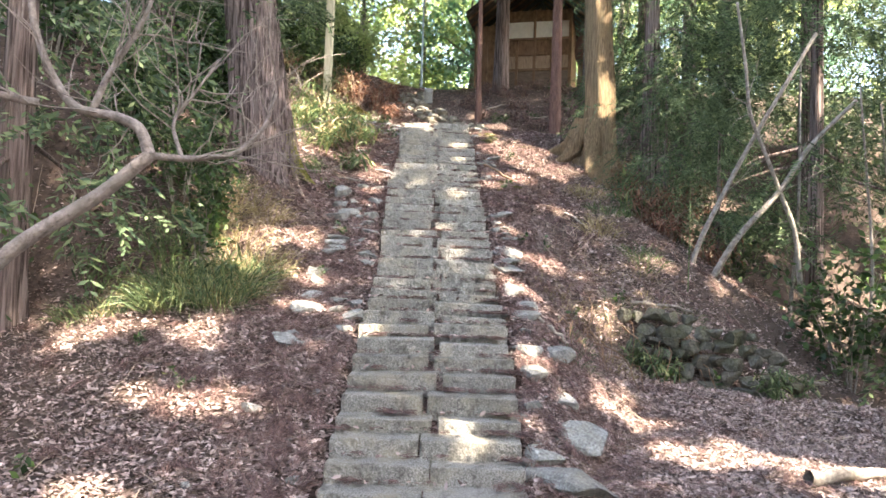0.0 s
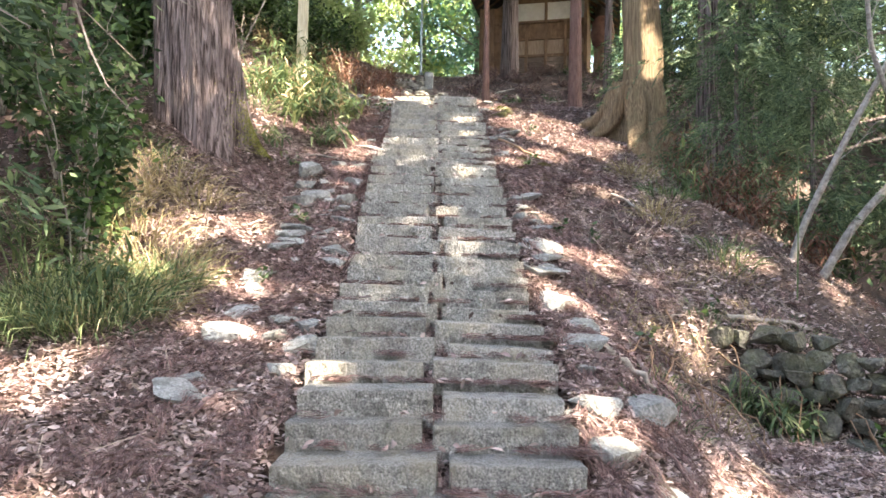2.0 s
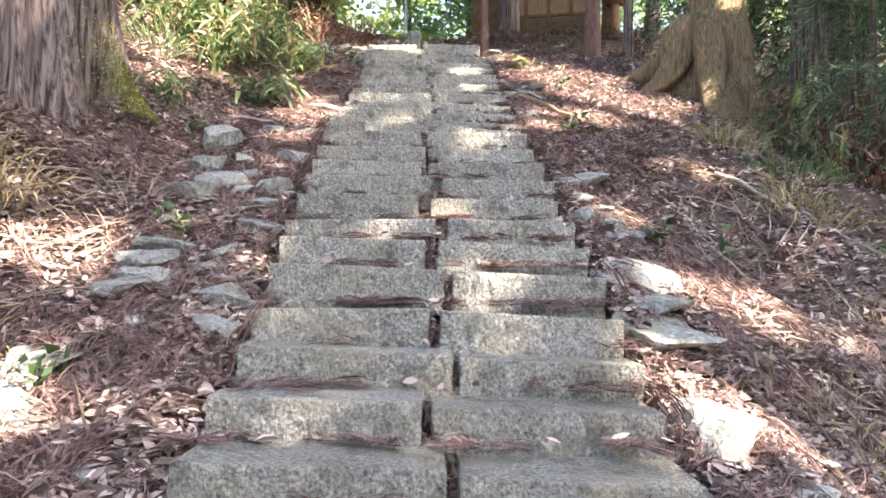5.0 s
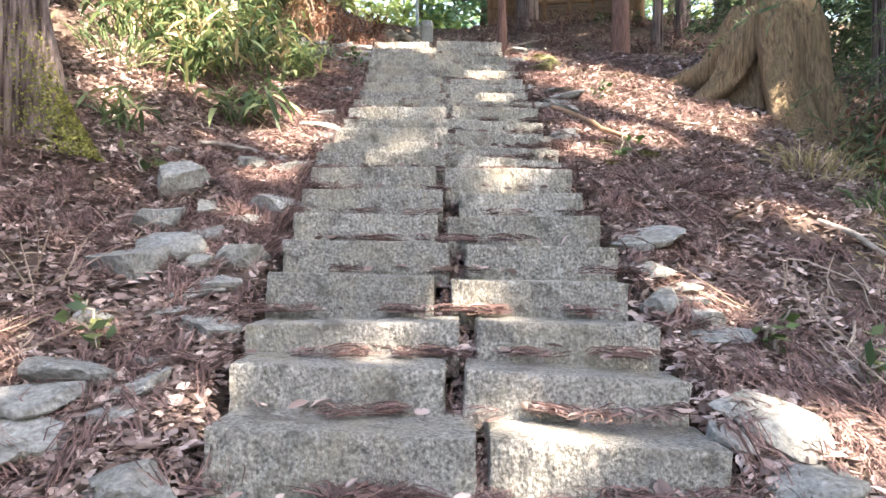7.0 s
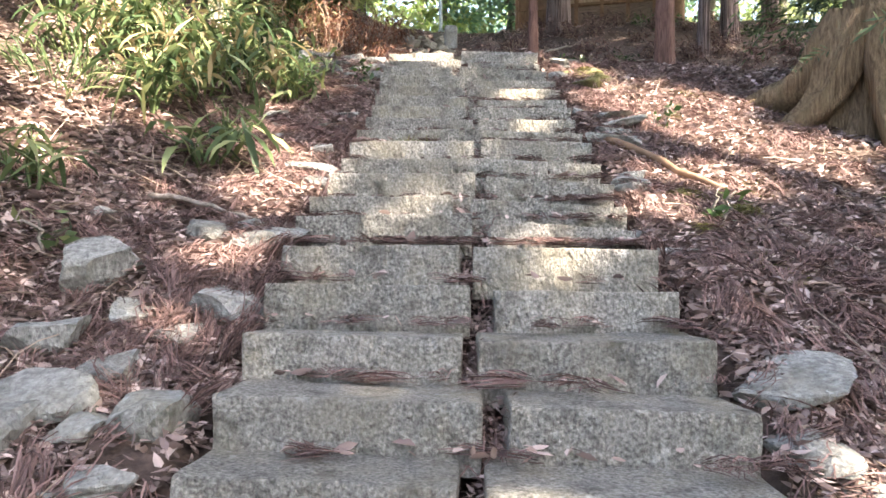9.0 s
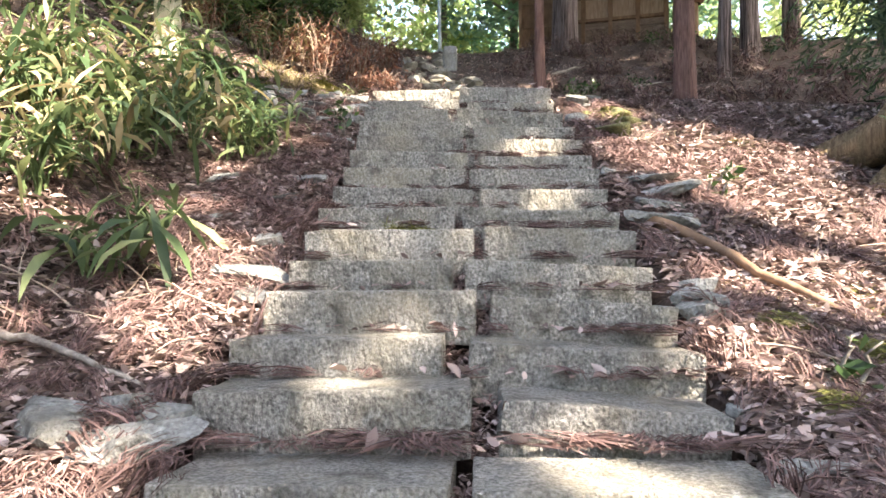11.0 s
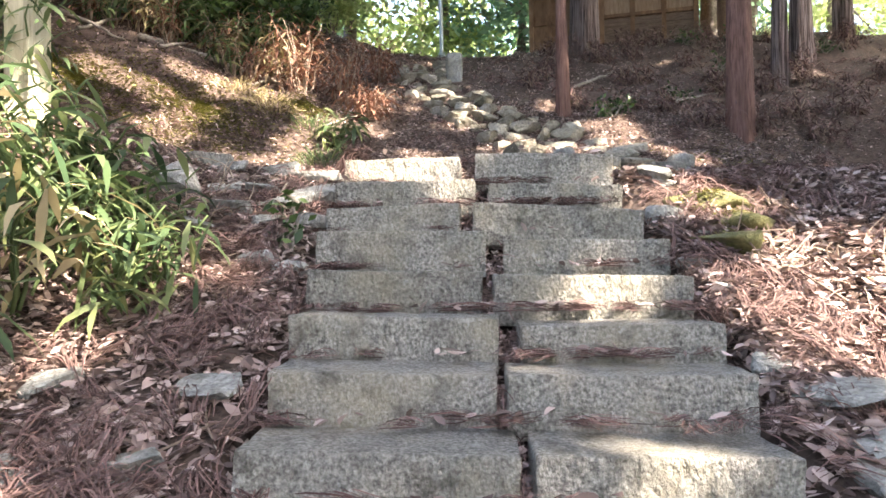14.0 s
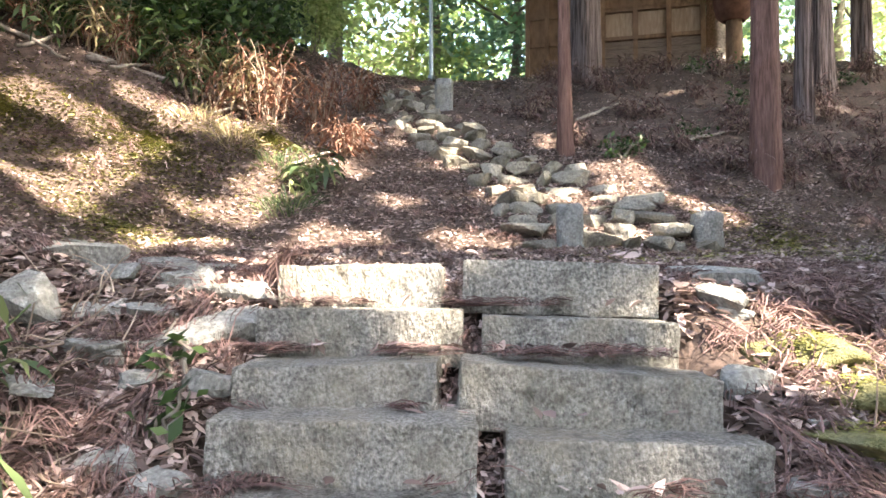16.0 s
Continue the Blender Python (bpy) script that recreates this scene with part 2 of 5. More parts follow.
def curled(pos, size, ratio=0.42):
    """Dry leaves with a fold along the midrib and lifted tips, lying at all angles near the flat: (n, 6, 3)."""
    n = len(pos)
    a = unit(rng.normal(size=(n, 3)) * np.array([1, 1, 0.32]))
    up = unit(rng.normal(size=(n, 3)) * 0.42 + [0, 0, 1.0])
    b = unit(np.cross(up, a))
    up = np.cross(a, b)
    size = np.broadcast_to(size, n)[:, None]
    fold, curl = rng.uniform(0.05, 0.42, (n, 1)) * size, rng.uniform(-0.1, 0.5, (n, 1)) * size
    w = size * ratio * rng.uniform(0.7, 1.25, (n, 1))
    root, tip = pos - a * size + up * curl * 0.5, pos + a * size + up * curl
    return np.stack([root, pos - a * size * 0.35 + b * w + up * fold, pos + a * size * 0.35 + b * w * 0.85 + up * (fold + curl * 0.2), tip, pos + a * size * 0.35 - b * w * 0.85 + up * (fold + curl * 0.2), pos - a * size * 0.35 - b * w + up * fold], 1)


def tube(points, radii, sides=8, ridge=0.0, flare=0.0, seed=0, power=2.2):
    """A bent, tapered tube; ridge: depth of its furrows; flare: how much its foot spreads into roots."""
    r = np.random.default_rng(seed)
    pts = np.array(points, float)
    m = len(pts)
    verts, faces = [], []
    ph = r.uniform(0, 6.28, 4)
    furrow = r.uniform(-1, 1, sides)
    tang = unit(np.gradient(pts, axis=0))
    ref = np.array([1.0, 0, 0]) if abs(tang[0][0]) < 0.8 else np.array([0, 1.0, 0])
    for i in range(m):
        u = unit(ref - tang[i] * np.dot(ref, tang[i]))
        v = np.cross(tang[i], u)
        f = flare * max(0.0, 1 - i / max(1, m * 0.5)) ** power
        for k in range(sides):
            a = 2 * math.pi * k / sides
            w = 1 + ridge * (0.6 * math.sin(5 * a + ph[0]) * 0.5 + 0.4 * math.sin(11 * a + ph[1]) + 0.9 * furrow[k] * (1 + 0.3 * math.sin(i * 0.9 + k)))
            w += f * (0.55 + 0.45 * math.sin(4 * a + ph[2]) + 0.3 * math.sin(7 * a + ph[3]))
            p = pts[i] + (u * math.cos(a) + v * math.sin(a)) * radii[i] * w
            verts.append(p)
        if i:
            o = (i - 1) * sides
            for k in range(sides):
                faces.append((o + k, o + (k + 1) % sides, o + sides + (k + 1) % sides, o + sides + k))
    verts.append(pts[-1] + tang[-1] * radii[-1] * 0.4)
    top = len(verts) - 1
    o = (m - 1) * sides
    for k in range(sides):
        faces.append((o + k, o + (k + 1) % sides, top))
    return verts, faces


def curve_pts(points, n=14, wob=0.0, seed=0):
    """A smooth line through the given points, with a slight wobble."""
    r = np.random.default_rng(seed)
    p = np.array(points, float)
    t = np.linspace(0, len(p) - 1, n)
    q = np.stack([np.interp(t, range(len(p)), p[:, k]) for k in range(3)], 1)
    if len(p) > 2:
        q[1:-1] = (q[:-2] + 2 * q[1:-1] + q[2:]) / 4
    q[1:-1] += r.normal(size=(n - 2, 3)) * wob
    return q


def join(parts_):
    verts, faces = [], []
    for v, f in parts_:
        o = len(verts)
        verts += [tuple(p) for p in v]
        faces += [tuple(i + o for i in g) for g in f]
    return verts, faces


def box(cx, cy, cz, sx, sy, sz, bevel=0.0):
    x, y, z = sx / 2, sy / 2, sz / 2
    v = [(cx + a * x, cy + b * y, cz + c * z) for a in (-1, 1) for b in (-1, 1) for c in (-1, 1)]
    return v, [(0, 1, 3, 2), (4, 6, 7, 5), (0, 4, 5, 1), (2, 3, 7, 6), (0, 2, 6, 4), (1, 5, 7, 3)]


def rough_block(sx, sy, sz, seed, rad=0.022, rough=0.012, cells=(12, 3, 4), tooled=0.0):
    """A hewn stone: a box with rounded, chipped edges and an uneven face."""
    r = np.random.default_rng(seed)
    half = np.array([sx, sy, sz]) / 2
    lines = []
    for h, c in zip(half, cells):
        lines.append(np.concatenate([[-h], np.linspace(-h + rad, h - rad, c), [h]]))
    idx, verts, faces = {}, [], []

    def vid(i, j, k):
        if (i, j, k) not in idx:
            idx[i, j, k] = len(verts)
            verts.append((lines[0][i], lines[1][j], lines[2][k]))
        return idx[i, j, k]
    n = [len(q) - 1 for q in lines]
    for ax in range(3):
        b, c = (ax + 1) % 3, (ax + 2) % 3
        for endp in (0, n[ax]):
            for p in range(n[b]):
                for q in range(n[c]):
                    ids = []
                    for dp, dq in ((0, 0), (1, 0), (1, 1), (0, 1)):
                        key = [0, 0, 0]
                        key[ax], key[b], key[c] = endp, p + dp, q + dq
                        ids.append(vid(*key))
                    faces.append(ids if endp else ids[::-1])
    v = np.array(verts)
    q = np.clip(v, -(half - rad), half - rad)
    v = q + unit(v - q) * rad
    off = Vector(r.uniform(-50, 50, 3))
    for i, p in enumerate(v):
        a = Vector(p)
        v[i] += np.array(noise.noise_vector(a * 7 + off)) * rough + np.array(noise.noise_vector(a * 22 + off)) * rough * 0.6
        if tooled and p[1] < -half[1] + rad * 1.5:
            v[i][1] += tooled * (noise.noise(Vector((a.x * 34, 3.0, a.z * 15)) + off) + 0.6 * noise.noise(Vector((a.x * 70, 9.0, a.z * 40)) + off))
    return v, faces


def boulder(size, seed, flat=0.6, cuts=13):
    """An angular field stone, with its faces cut by chance planes."""
    r = np.random.default_rng(seed)
    bm = bmesh.new()
    bmesh.ops.create_icosphere(bm, subdivisions=3, radius=1.0)
    v = np.array([p.co for p in bm.verts])
    f = [[p.index for p in g.verts] for g in bm.faces]
    bm.free()
    for i in range(cuts):
        nrm = unit(r.normal(size=3)) if i else unit(np.array([r.normal() * 0.12, r.normal() * 0.12, 1.0]))
        d = r.uniform(0.38, 0.75) if i else r.uniform(0.3, 0.5)
        over = v @ nrm - d
        v -= np.outer(np.maximum(over, 0), nrm)
    off = Vector(r.uniform(-50, 50, 3))
    v += np.array([np.array(noise.noise_vector(Vector(p) * 3.5 + off)) for p in v]) * 0.05
    return v * np.array(size) * np.array([1, 1, flat]), f


def spun(v, rz, rx_=0.0, ry_=0.0):
    m = np.array(Euler((rx_, ry_, rz)).to_matrix())
    return np.asarray(v) @ m.T


# ---- ground ----
# the front top edge of each row of the stone stairs from the foot up: y, and z at the outer and inner end of both blocks
ROW_Y = [5.04, 5.35, 5.65, 5.95, 6.26, 6.535, 6.837, 7.173, 7.38, 7.802, 8.071, 8.381, 8.691, 9.019, 9.342, 9.594, 9.897, 10.213, 10.54, 10.898, 11.192, 11.53, 11.872, 12.089, 12.525, 12.91, 13.222, 13.529, 13.795, 14.109, 14.419, 14.772, 15.092, 15.427, 15.786, 16.005, 16.343, 16.682]
Z_LEFT_OUT = [-0.232, -0.102, 0.033, 0.173, 0.278, 0.431, 0.566, 0.719, 0.87, 0.987, 1.128, 1.257, 1.381, 1.511, 1.653, 1.775, 1.973, 2.11, 2.214, 2.407, 2.561, 2.711, 2.868, 3.019, 3.174, 3.298, 3.463, 3.595, 3.745, 3.882, 4.038, 4.2, 4.364, 4.526, 4.706, 4.831, 5.001, 5.169]
Z_LEFT_IN = [-0.232, -0.102, 0.033, 0.173, 0.278, 0.442, 0.601, 0.734, 0.888, 1.003, 1.14, 1.26, 1.361, 1.494, 1.621, 1.781, 1.942, 2.1, 2.23, 2.396, 2.548, 2.701, 2.867, 3.026, 3.192, 3.313, 3.467, 3.596, 3.754, 3.886, 4.017, 4.184, 4.342, 4.51, 4.696, 4.847, 5.001, 5.178]
Z_RIGHT_IN = [-0.232, -0.102, 0.033, 0.173, 0.278, 0.449, 0.586, 0.723, 0.848, 1.023, 1.099, 1.241, 1.34, 1.479, 1.61, 1.777, 1.944, 2.099, 2.235, 2.379, 2.542, 2.692, 2.849, 3.021, 3.163, 3.294, 3.45, 3.601, 3.762, 3.888, 4.018, 4.183, 4.313, 4.499, 4.656, 4.85, 4.98, 5.197]
Z_RIGHT_OUT = [-0.232, -0.102, 0.033, 0.173, 0.278, 0.439, 0.595, 0.722, 0.847, 1.004, 1.076, 1.219, 1.32, 1.463, 1.586, 1.739, 1.916, 2.058, 2.218, 2.373, 2.528, 2.701, 2.848, 3.017, 3.116, 3.253, 3.409, 3.564, 3.745, 3.857, 4.013, 4.18, 4.315, 4.483, 4.644, 4.798, 4.959, 5.176]
# edges, joint and gap of the two blocks of each row, from the foot up
LEFT = [-0.88, -0.88, -0.88, -0.89, -0.89, -0.884, -0.87, -0.879, -0.858, -0.902, -0.885, -0.873, -0.879, -0.88, -0.867, -0.881, -0.882, -0.905, -0.942, -0.954, -0.953, -0.979, -1.007, -0.992, -1.047, -1.068, -1.038, -1.016, -1.014, -1.018, -1.005, -1.012, -1.03, -1.044, -1.084, -1.074, -1.103, -1.111]
JOINT = [-0.12, -0.1, -0.05, -0.15, -0.03, -0.121, 0.003, -0.094, -0.041, -0.114, -0.036, -0.118, -0.057, -0.14, -0.032, -0.116, -0.055, -0.137, -0.083, -0.186, -0.119, -0.197, -0.151, -0.214, -0.151, -0.254, -0.153, -0.258, -0.168, -0.275, -0.185, -0.243, -0.201, -0.277, -0.238, -0.374, -0.291, -0.375]
GAP = [0.02, 0.02, 0.01, 0.019, 0.054, 0.039, 0.064, 0.065, 0.055, 0.056, 0.091, 0.067, 0.042, 0.034, 0.025, 0.044, 0.04, 0.067, 0.068, 0.073, 0.078, 0.056, 0.095, 0.054, 0.087, 0.092, 0.059, 0.055, 0.042, 0.042, 0.043, 0.035, 0.08, 0.047, 0.091, 0.064, 0.072, 0.09]
RIGHT = [0.71, 0.7, 0.7, 0.7, 0.72, 0.721, 0.726, 0.738, 0.699, 0.723, 0.725, 0.705, 0.68, 0.668, 0.688, 0.675, 0.672, 0.66, 0.654, 0.621, 0.643, 0.629, 0.601, 0.579, 0.579, 0.623, 0.613, 0.588, 0.575, 0.56, 0.561, 0.577, 0.582, 0.566, 0.571, 0.499, 0.461, 0.478]
KI, KY = np.arange(-5.0, 33.0), np.array(ROW_Y)
KZ = (np.array(Z_LEFT_OUT) + np.array(Z_LEFT_IN) + np.array(Z_RIGHT_IN) + np.array(Z_RIGHT_OUT)) / 4 + 0.012
LINE_Y = np.concatenate([[-400, -10, 0, 4.0, 4.7], KY, [17.2, 18.6, 20.4, 22, 24, 26, 28, 30.5, 33, 40, 60, 90, 200, 500]])
LINE_Z = np.concatenate([[-0.9, -0.4, -0.12, -0.18, -0.27], KZ - 0.14, [5.08, 5.12, 5.35, 6.05, 7.1, 8.1, 9.0, 9.7, 9.9, 9.6, 9.0, 14, 40, 60]])


def smooth(a, b, v):
    t = np.clip((v - a) / (b - a), 0, 1)
    return t * t * (3 - 2 * t)


def height(x, y):
    """The lie of the land, without its small bumps."""
    x, y = np.asarray(x, float), np.asarray(y, float)
    c = np.interp(y, LINE_Y, LINE_Z)
    d = np.maximum(0, -1.05 - x)
    low = -0.05 * d - 0.10 * np.clip(d - 2.0, 0, 4) + 0.25 * np.maximum(d - 4.5, 0)
    mid = 0.06 * np.minimum(d, 0.9) + 0.52 * np.clip(d - 0.9, 0, 5)
    up = 0.03 * np.minimum(d, 2.2) + 0.55 * np.clip(d - 2.2, 0, 8)
    far_l = 0.10 * d + 0.3 * np.clip(d - 1.5, 0, 6)
    left = low + (mid - low) * smooth(8.5, 12.0, y)
    left = left + (up - left) * smooth(16.3, 18.6, y)
    left = left + (far_l - left) * smooth(20.0, 23.0, y)
    e = np.maximum(0, x - 0.75)
    foot = np.maximum(c - 0.12 * np.minimum(e, 0.35) - 0.72 * np.maximum(e - 0.35, 0), np.minimum(c, -0.14 + 0.03 * (y - 5) + 0.30 * smooth(6.6, 9.0, y) - 0.03 * np.clip(e - 3, 0, 8)))
    rl = np.where(e > 0, foot - c, 0)
    edge = np.interp(y, [9, 11, 12.5, 14, 16], [3.4, 3.3, 2.2, 2.0, 2.6])
    rm = -np.interp(y, [9.3, 10.5, 12, 14], [0.36, 0.28, 0.12, 0.06]) * np.minimum(e, edge) - 0.55 * np.clip(e - edge, 0, 4)
    ru = -0.04 * np.minimum(e, 2.6) - 0.30 * np.clip(e - 2.6, 0, 4)
    rt = 0.03 * np.clip(e, 0, 6)
    rb = -0.33 * np.clip(e - 1.0, 0, 4) * smooth(24, 20, y) + 0.12 * np.clip(e, 0, 2.5) * smooth(26, 29, y)
    brink = 9.5 - 0.5 * np.clip(x - 2.65, 0, 2.2)
    right = rl + (rm - rl) * smooth(brink - 0.15 - 1.0 * smooth(2.4, 1.2, x), brink + 0.2 + 0.8 * smooth(2.4, 1.2, x), y)
    right = right + (ru - right) * smooth(13.5, 16.0, y)
    right = right + (rt - right) * smooth(16.5, 18.5, y)
    right = right + (rb - right) * smooth(19.5, 21.5, y)
    return c + left + right


def rise(x, y):
    """The ground with its bumps, at arrays of places."""
    z = height(x, y)
    x, y = np.asarray(x, float), np.asarray(y, float)
    b = np.array([noise.noise(Vector((a * 0.9, c * 0.9, 0))) * 0.07 + noise.noise(Vector((a * 3.1, c * 3.1, 5))) * 0.03 for a, c in zip(x.ravel(), y.ravel())])
    side = smooth(-0.06, 0.09, np.maximum(np.interp(y, ROW_Y, LEFT) - x, x - np.interp(y, ROW_Y, RIGHT)))
    away = 1 + 0.6 * smooth(8, 30, np.abs(x) + np.maximum(y - 20, 0)) + 1.6 * smooth(20.5, 22.5, y) * smooth(0.8, 1.6, np.abs(x - np.interp(y, [20.5, 22.5, 25, 28], [0.95, 0.15, -1.1, -1.3])))
    under = np.where((y > 4.9) & (y < 17.0), -0.22 * (1 - side), 0)
    return z + b.reshape(x.shape) * (0.15 + 0.85 * side) * away + under


def ground_z(x, y):
    return float(rise(np.array([x]), np.array([y]))[0])


gx = np.concatenate([-np.geomspace(6, 420, 36)[::-1], np.linspace(-5.9, 5.9, 148), np.geomspace(6, 420, 36)])
gy = np.concatenate([-np.geomspace(1, 400, 24)[::-1], np.linspace(0, 24, 250), 24 + np.geomspace(0.2, 460, 44)])
GX, GY = np.meshgrid(gx, gy)
GZ = rise(GX, GY)
nx = len(gx)
gv = np.stack([GX.ravel(), GY.ravel(), GZ.ravel()], 1)
gi = (np.arange(len(gy) - 1)[:, None] * nx + np.arange(nx - 1)[None]).ravel()
ground = obj("ground", gv, np.stack([gi, gi + 1, gi + nx + 1, gi + nx], 1), EARTH, smooth=True)
tagged(ground, "brown forest floor sloping up beside the stone stairs", "ground", kind="structure")

# ---- stone stairs ----
stairs = tagged(new("stone_stairs"), "long straight flight of rough grey granite steps, two blocks wide", "stairs", kind="structure")
stairs.location = (0, 5, -0.3)
for row, (lft, joint, gap, rgt) in enumerate(zip(LEFT, JOINT, GAP, RIGHT)):
    y = ROW_Y[row]
    r = np.random.default_rng(500 + row)
    ends = ((lft, joint - gap / 2, Z_LEFT_OUT[row], Z_LEFT_IN[row]), (joint + gap / 2, rgt, Z_RIGHT_IN[row], Z_RIGHT_OUT[row]))
    for k, (a, b, za, zb) in enumerate(ends):
        sz, sy, back = 0.215 + r.uniform(-0.006, 0.012), 0.35 + r.uniform(-0.02, 0.04), -0.022 + r.normal() * 0.015
        v, f = rough_block(b - a, sy, sz, 900 + 2 * row + k, 0.007, 0.006, (44, 6, 11), 0.011)
        v = spun(v, r.normal() * 0.010, back, math.atan2(za - zb, b - a))
        block = obj("stone_block", v, f, GRANITE, stairs, smooth=True)
        block.matrix_parent_inverse = Matrix.Translation(stairs.location).inverted()
        block.location = ((a + b) / 2, y + sy / 2, (za + zb) / 2 - sz / 2 + back * sy / 2)

# ---- openings cut in the tree cover to place sun patches on the ground: x, y, radius ----
GAPS_LOW = [(1.05, 11.0, 0.14), (-0.2, 10.62, 0.17), (-3.9, 8.1, 0.4), (-2.6, 7.8, 0.22), (0.4, 6.3, 0.22), (1.4, 10.2, 0.26), (1.2, 9.3, 0.28), (-2.5, 5.2, 0.3),
            (-2.9, 9.6, 0.4), (-1.8, 9.2, 0.25), (-1.5, 8.5, 0.2), (-2.0, 10.3, 0.25), (-1.4, 11.6, 0.12), (-0.85, 7.8, 0.12), (0.25, 10.0, 0.14), (-2.2, 6.6, 0.2), (1.0, 7.3, 0.14), (4.6, 11.6, 0.4), (6.4, 12.2, 0.5), (5.6, 9.6, 0.35), (8.0, 14.0, 0.7), (7.6, 10.6, 0.5)]
GAPS_HIGH = [(1.7, 15.1, 0.7), (2.3, 14.3, 0.45), (-2.9, 14.4, 0.5), (-2.3, 15.5, 0.3), (-2.5, 13.8, 0.35), (-3.4, 15.4, 0.5), (-3.1, 13.9, 0.4), (-1.5, 13.7, 0.15), (-1.75, 14.2, 0.12), (0.3, 15.3, 0.06), (-0.3, 13.1, 0.06), (1.6, 14.0, 0.28), (1.25, 13.5, 0.22), (0.3, 14.4, 0.1), (-0.6, 12.7, 0.08),
             (0.2, 12.3, 0.1), (-0.75, 16.8, 0.32), (0.95, 16.4, 0.4), (-2.6, 12.8, 0.3), (-2.7, 16.0, 0.25), (1.1, 15.3, 0.3), (-1.6, 15.6, 0.12), (-1.8, 15.0, 0.08), (0.8, 13.0, 0.16)]
GAPS_TOP = [(0.9, 20.7, 0.26), (0.3, 22.0, 0.26), (-0.4, 23.1, 0.26), (-1.0, 24.6, 0.35), (-3.0, 20.2, 0.3), (-4.2, 21.4, 0.35), (-2.6, 21.8, 0.3), (-2.5, 22.5, 0.45), (1.6, 22.3, 0.4),
            (2.2, 21.6, 0.3), (1.0, 23.9, 0.25), (-1.8, 19.2, 0.5), (-1.2, 27.2, 0.6), (-2.8, 21.2, 0.35), (-3.45, 23.3, 0.5), (-4.2, 22.7, 0.45), (-1.9, 23.2, 0.3), (-4.2, 20.3, 0.4), (-5.1, 21.7, 0.5), (-4.1, 21.1, 0.3), (-1.6, 20.5, 0.25), (-0.3, 20.6, 0.2), (1.05, 20.7, 0.35), (0.8, 21.7, 0.3), (-0.9, 24.3, 0.35), (-5.6, 20.6, 0.4)]
GAPS_SIDE = [(5.0, 14.0, 0.5), (6.0, 15.5, 0.6), (7.0, 13.0, 0.6), (9.0, 12.0, 0.8), (2.6, 6.8, 0.3), (3.4, 6.2, 0.35), (1.9, 7.6, 0.25), (-1.45, 13.3, 0.2)]
rg = np.random.default_rng(31)
GAPS_SMALL = [(rg.uniform(-6, 6), rg.uniform(0, 30), rg.uniform(0.0, 0.13)) for _ in range(90)]
GAPS_SMALL = [q for q in GAPS_SMALL if not (-1.2 < q[0] < 1.0 and 4.5 < q[1] < 17.0)]
GAPS = GAPS_LOW + GAPS_HIGH + GAPS_TOP + GAPS_SIDE + GAPS_SMALL
SUNV = np.array(SUN_FROM)


def sunlit_cut(pos, margin=0.12):
    """Which of the places would shade one of the openings."""
    cut = np.zeros(len(pos), bool)
    for x, y, r in GAPS:
        w = pos - np.array([x, y, float(height(x, y)) + 0.1])
        s = w @ SUNV
        off = w - s[:, None] * SUNV
        d = np.linalg.norm(off, axis=1)
        ragged = 0.45 * np.sin(off[:, 0] * 5.5 / (0.3 + r) + 9 * x) + 0.45 * np.sin(off[:, 1] * 4.5 / (0.3 + r) + 7 * y)
        cut |= (d < (r + margin) * (1 + 0.55 * ragged)) & (s > 0)
    return cut


def stair_z(y):
    i = np.floor(np.interp(y, KY, KI))
    return np.interp(i, KI, KZ)


def surface(x, y):
    x, y = np.asarray(x, float), np.asarray(y, float)
    on = (x > np.interp(y, ROW_Y, LEFT) - 0.02) & (x < np.interp(y, ROW_Y, RIGHT) + 0.02) & (y > KY[0]) & (y < KY[-1] + 0.3)
    return np.where(on, stair_z(y) + 0.006, rise(x, y))


def under_thing(name, x, y, label, category, group="", z=None):
    e = tagged(new(name), label, category, group)
    e.location = (x, y, ground_z(x, y) if z is None else z)
    return e


def keep(ob, parent):
    ob.parent = parent
    ob.matrix_parent_inverse = Matrix.Translation(parent.location).inverted()
    return ob


# ---- trees ----
def sprays(centres, reach, count, length, width, droop, out=None, pairs=7):
    """Feathery boughs round the centres, falling outward: each a row of short leaflets in pairs along a drooping stem."""
    n = len(centres) * count
    c = np.repeat(centres, count, 0)
    way = rng.normal(size=(n, 3)) * np.array([1, 1, 0.5])
    if out is not None:
        way += np.repeat(out, count, 0) * 1.3
    way[:, 2] -= droop * 0.6
    way = unit(way)
    side = unit(np.cross(way, rng.normal(size=(n, 3)) * 0.5 + [0, 0, 1]))
    base = c + rng.normal(size=(n, 3)) * reach
    ln = (rng.uniform(0.6, 1.2, n) * length)[:, None]
    out_ = []
    for k in range(pairs):
        u = (k + 0.5) / pairs
        root = base + way * ln * u + np.array([0, 0, -1.0]) * ln * 0.35 * u * u
        for sg in (-1, 1):
            d = unit(way * 0.8 + side * sg * 0.75 + rng.normal(size=(n, 3)) * 0.22 + [0, 0, -0.25 * u])
            ll = ln * (0.42 - 0.22 * u) * rng.uniform(0.7, 1.2, (n, 1))
            w = unit(np.cross(d, rng.normal(size=(n, 3)))) * width * 0.5
            out_.append(np.stack([root, root + d * ll * 0.5 - w, root + d * ll, root + d * ll * 0.5 + w], 1))
    q = np.stack(out_, 1)
    return base, q


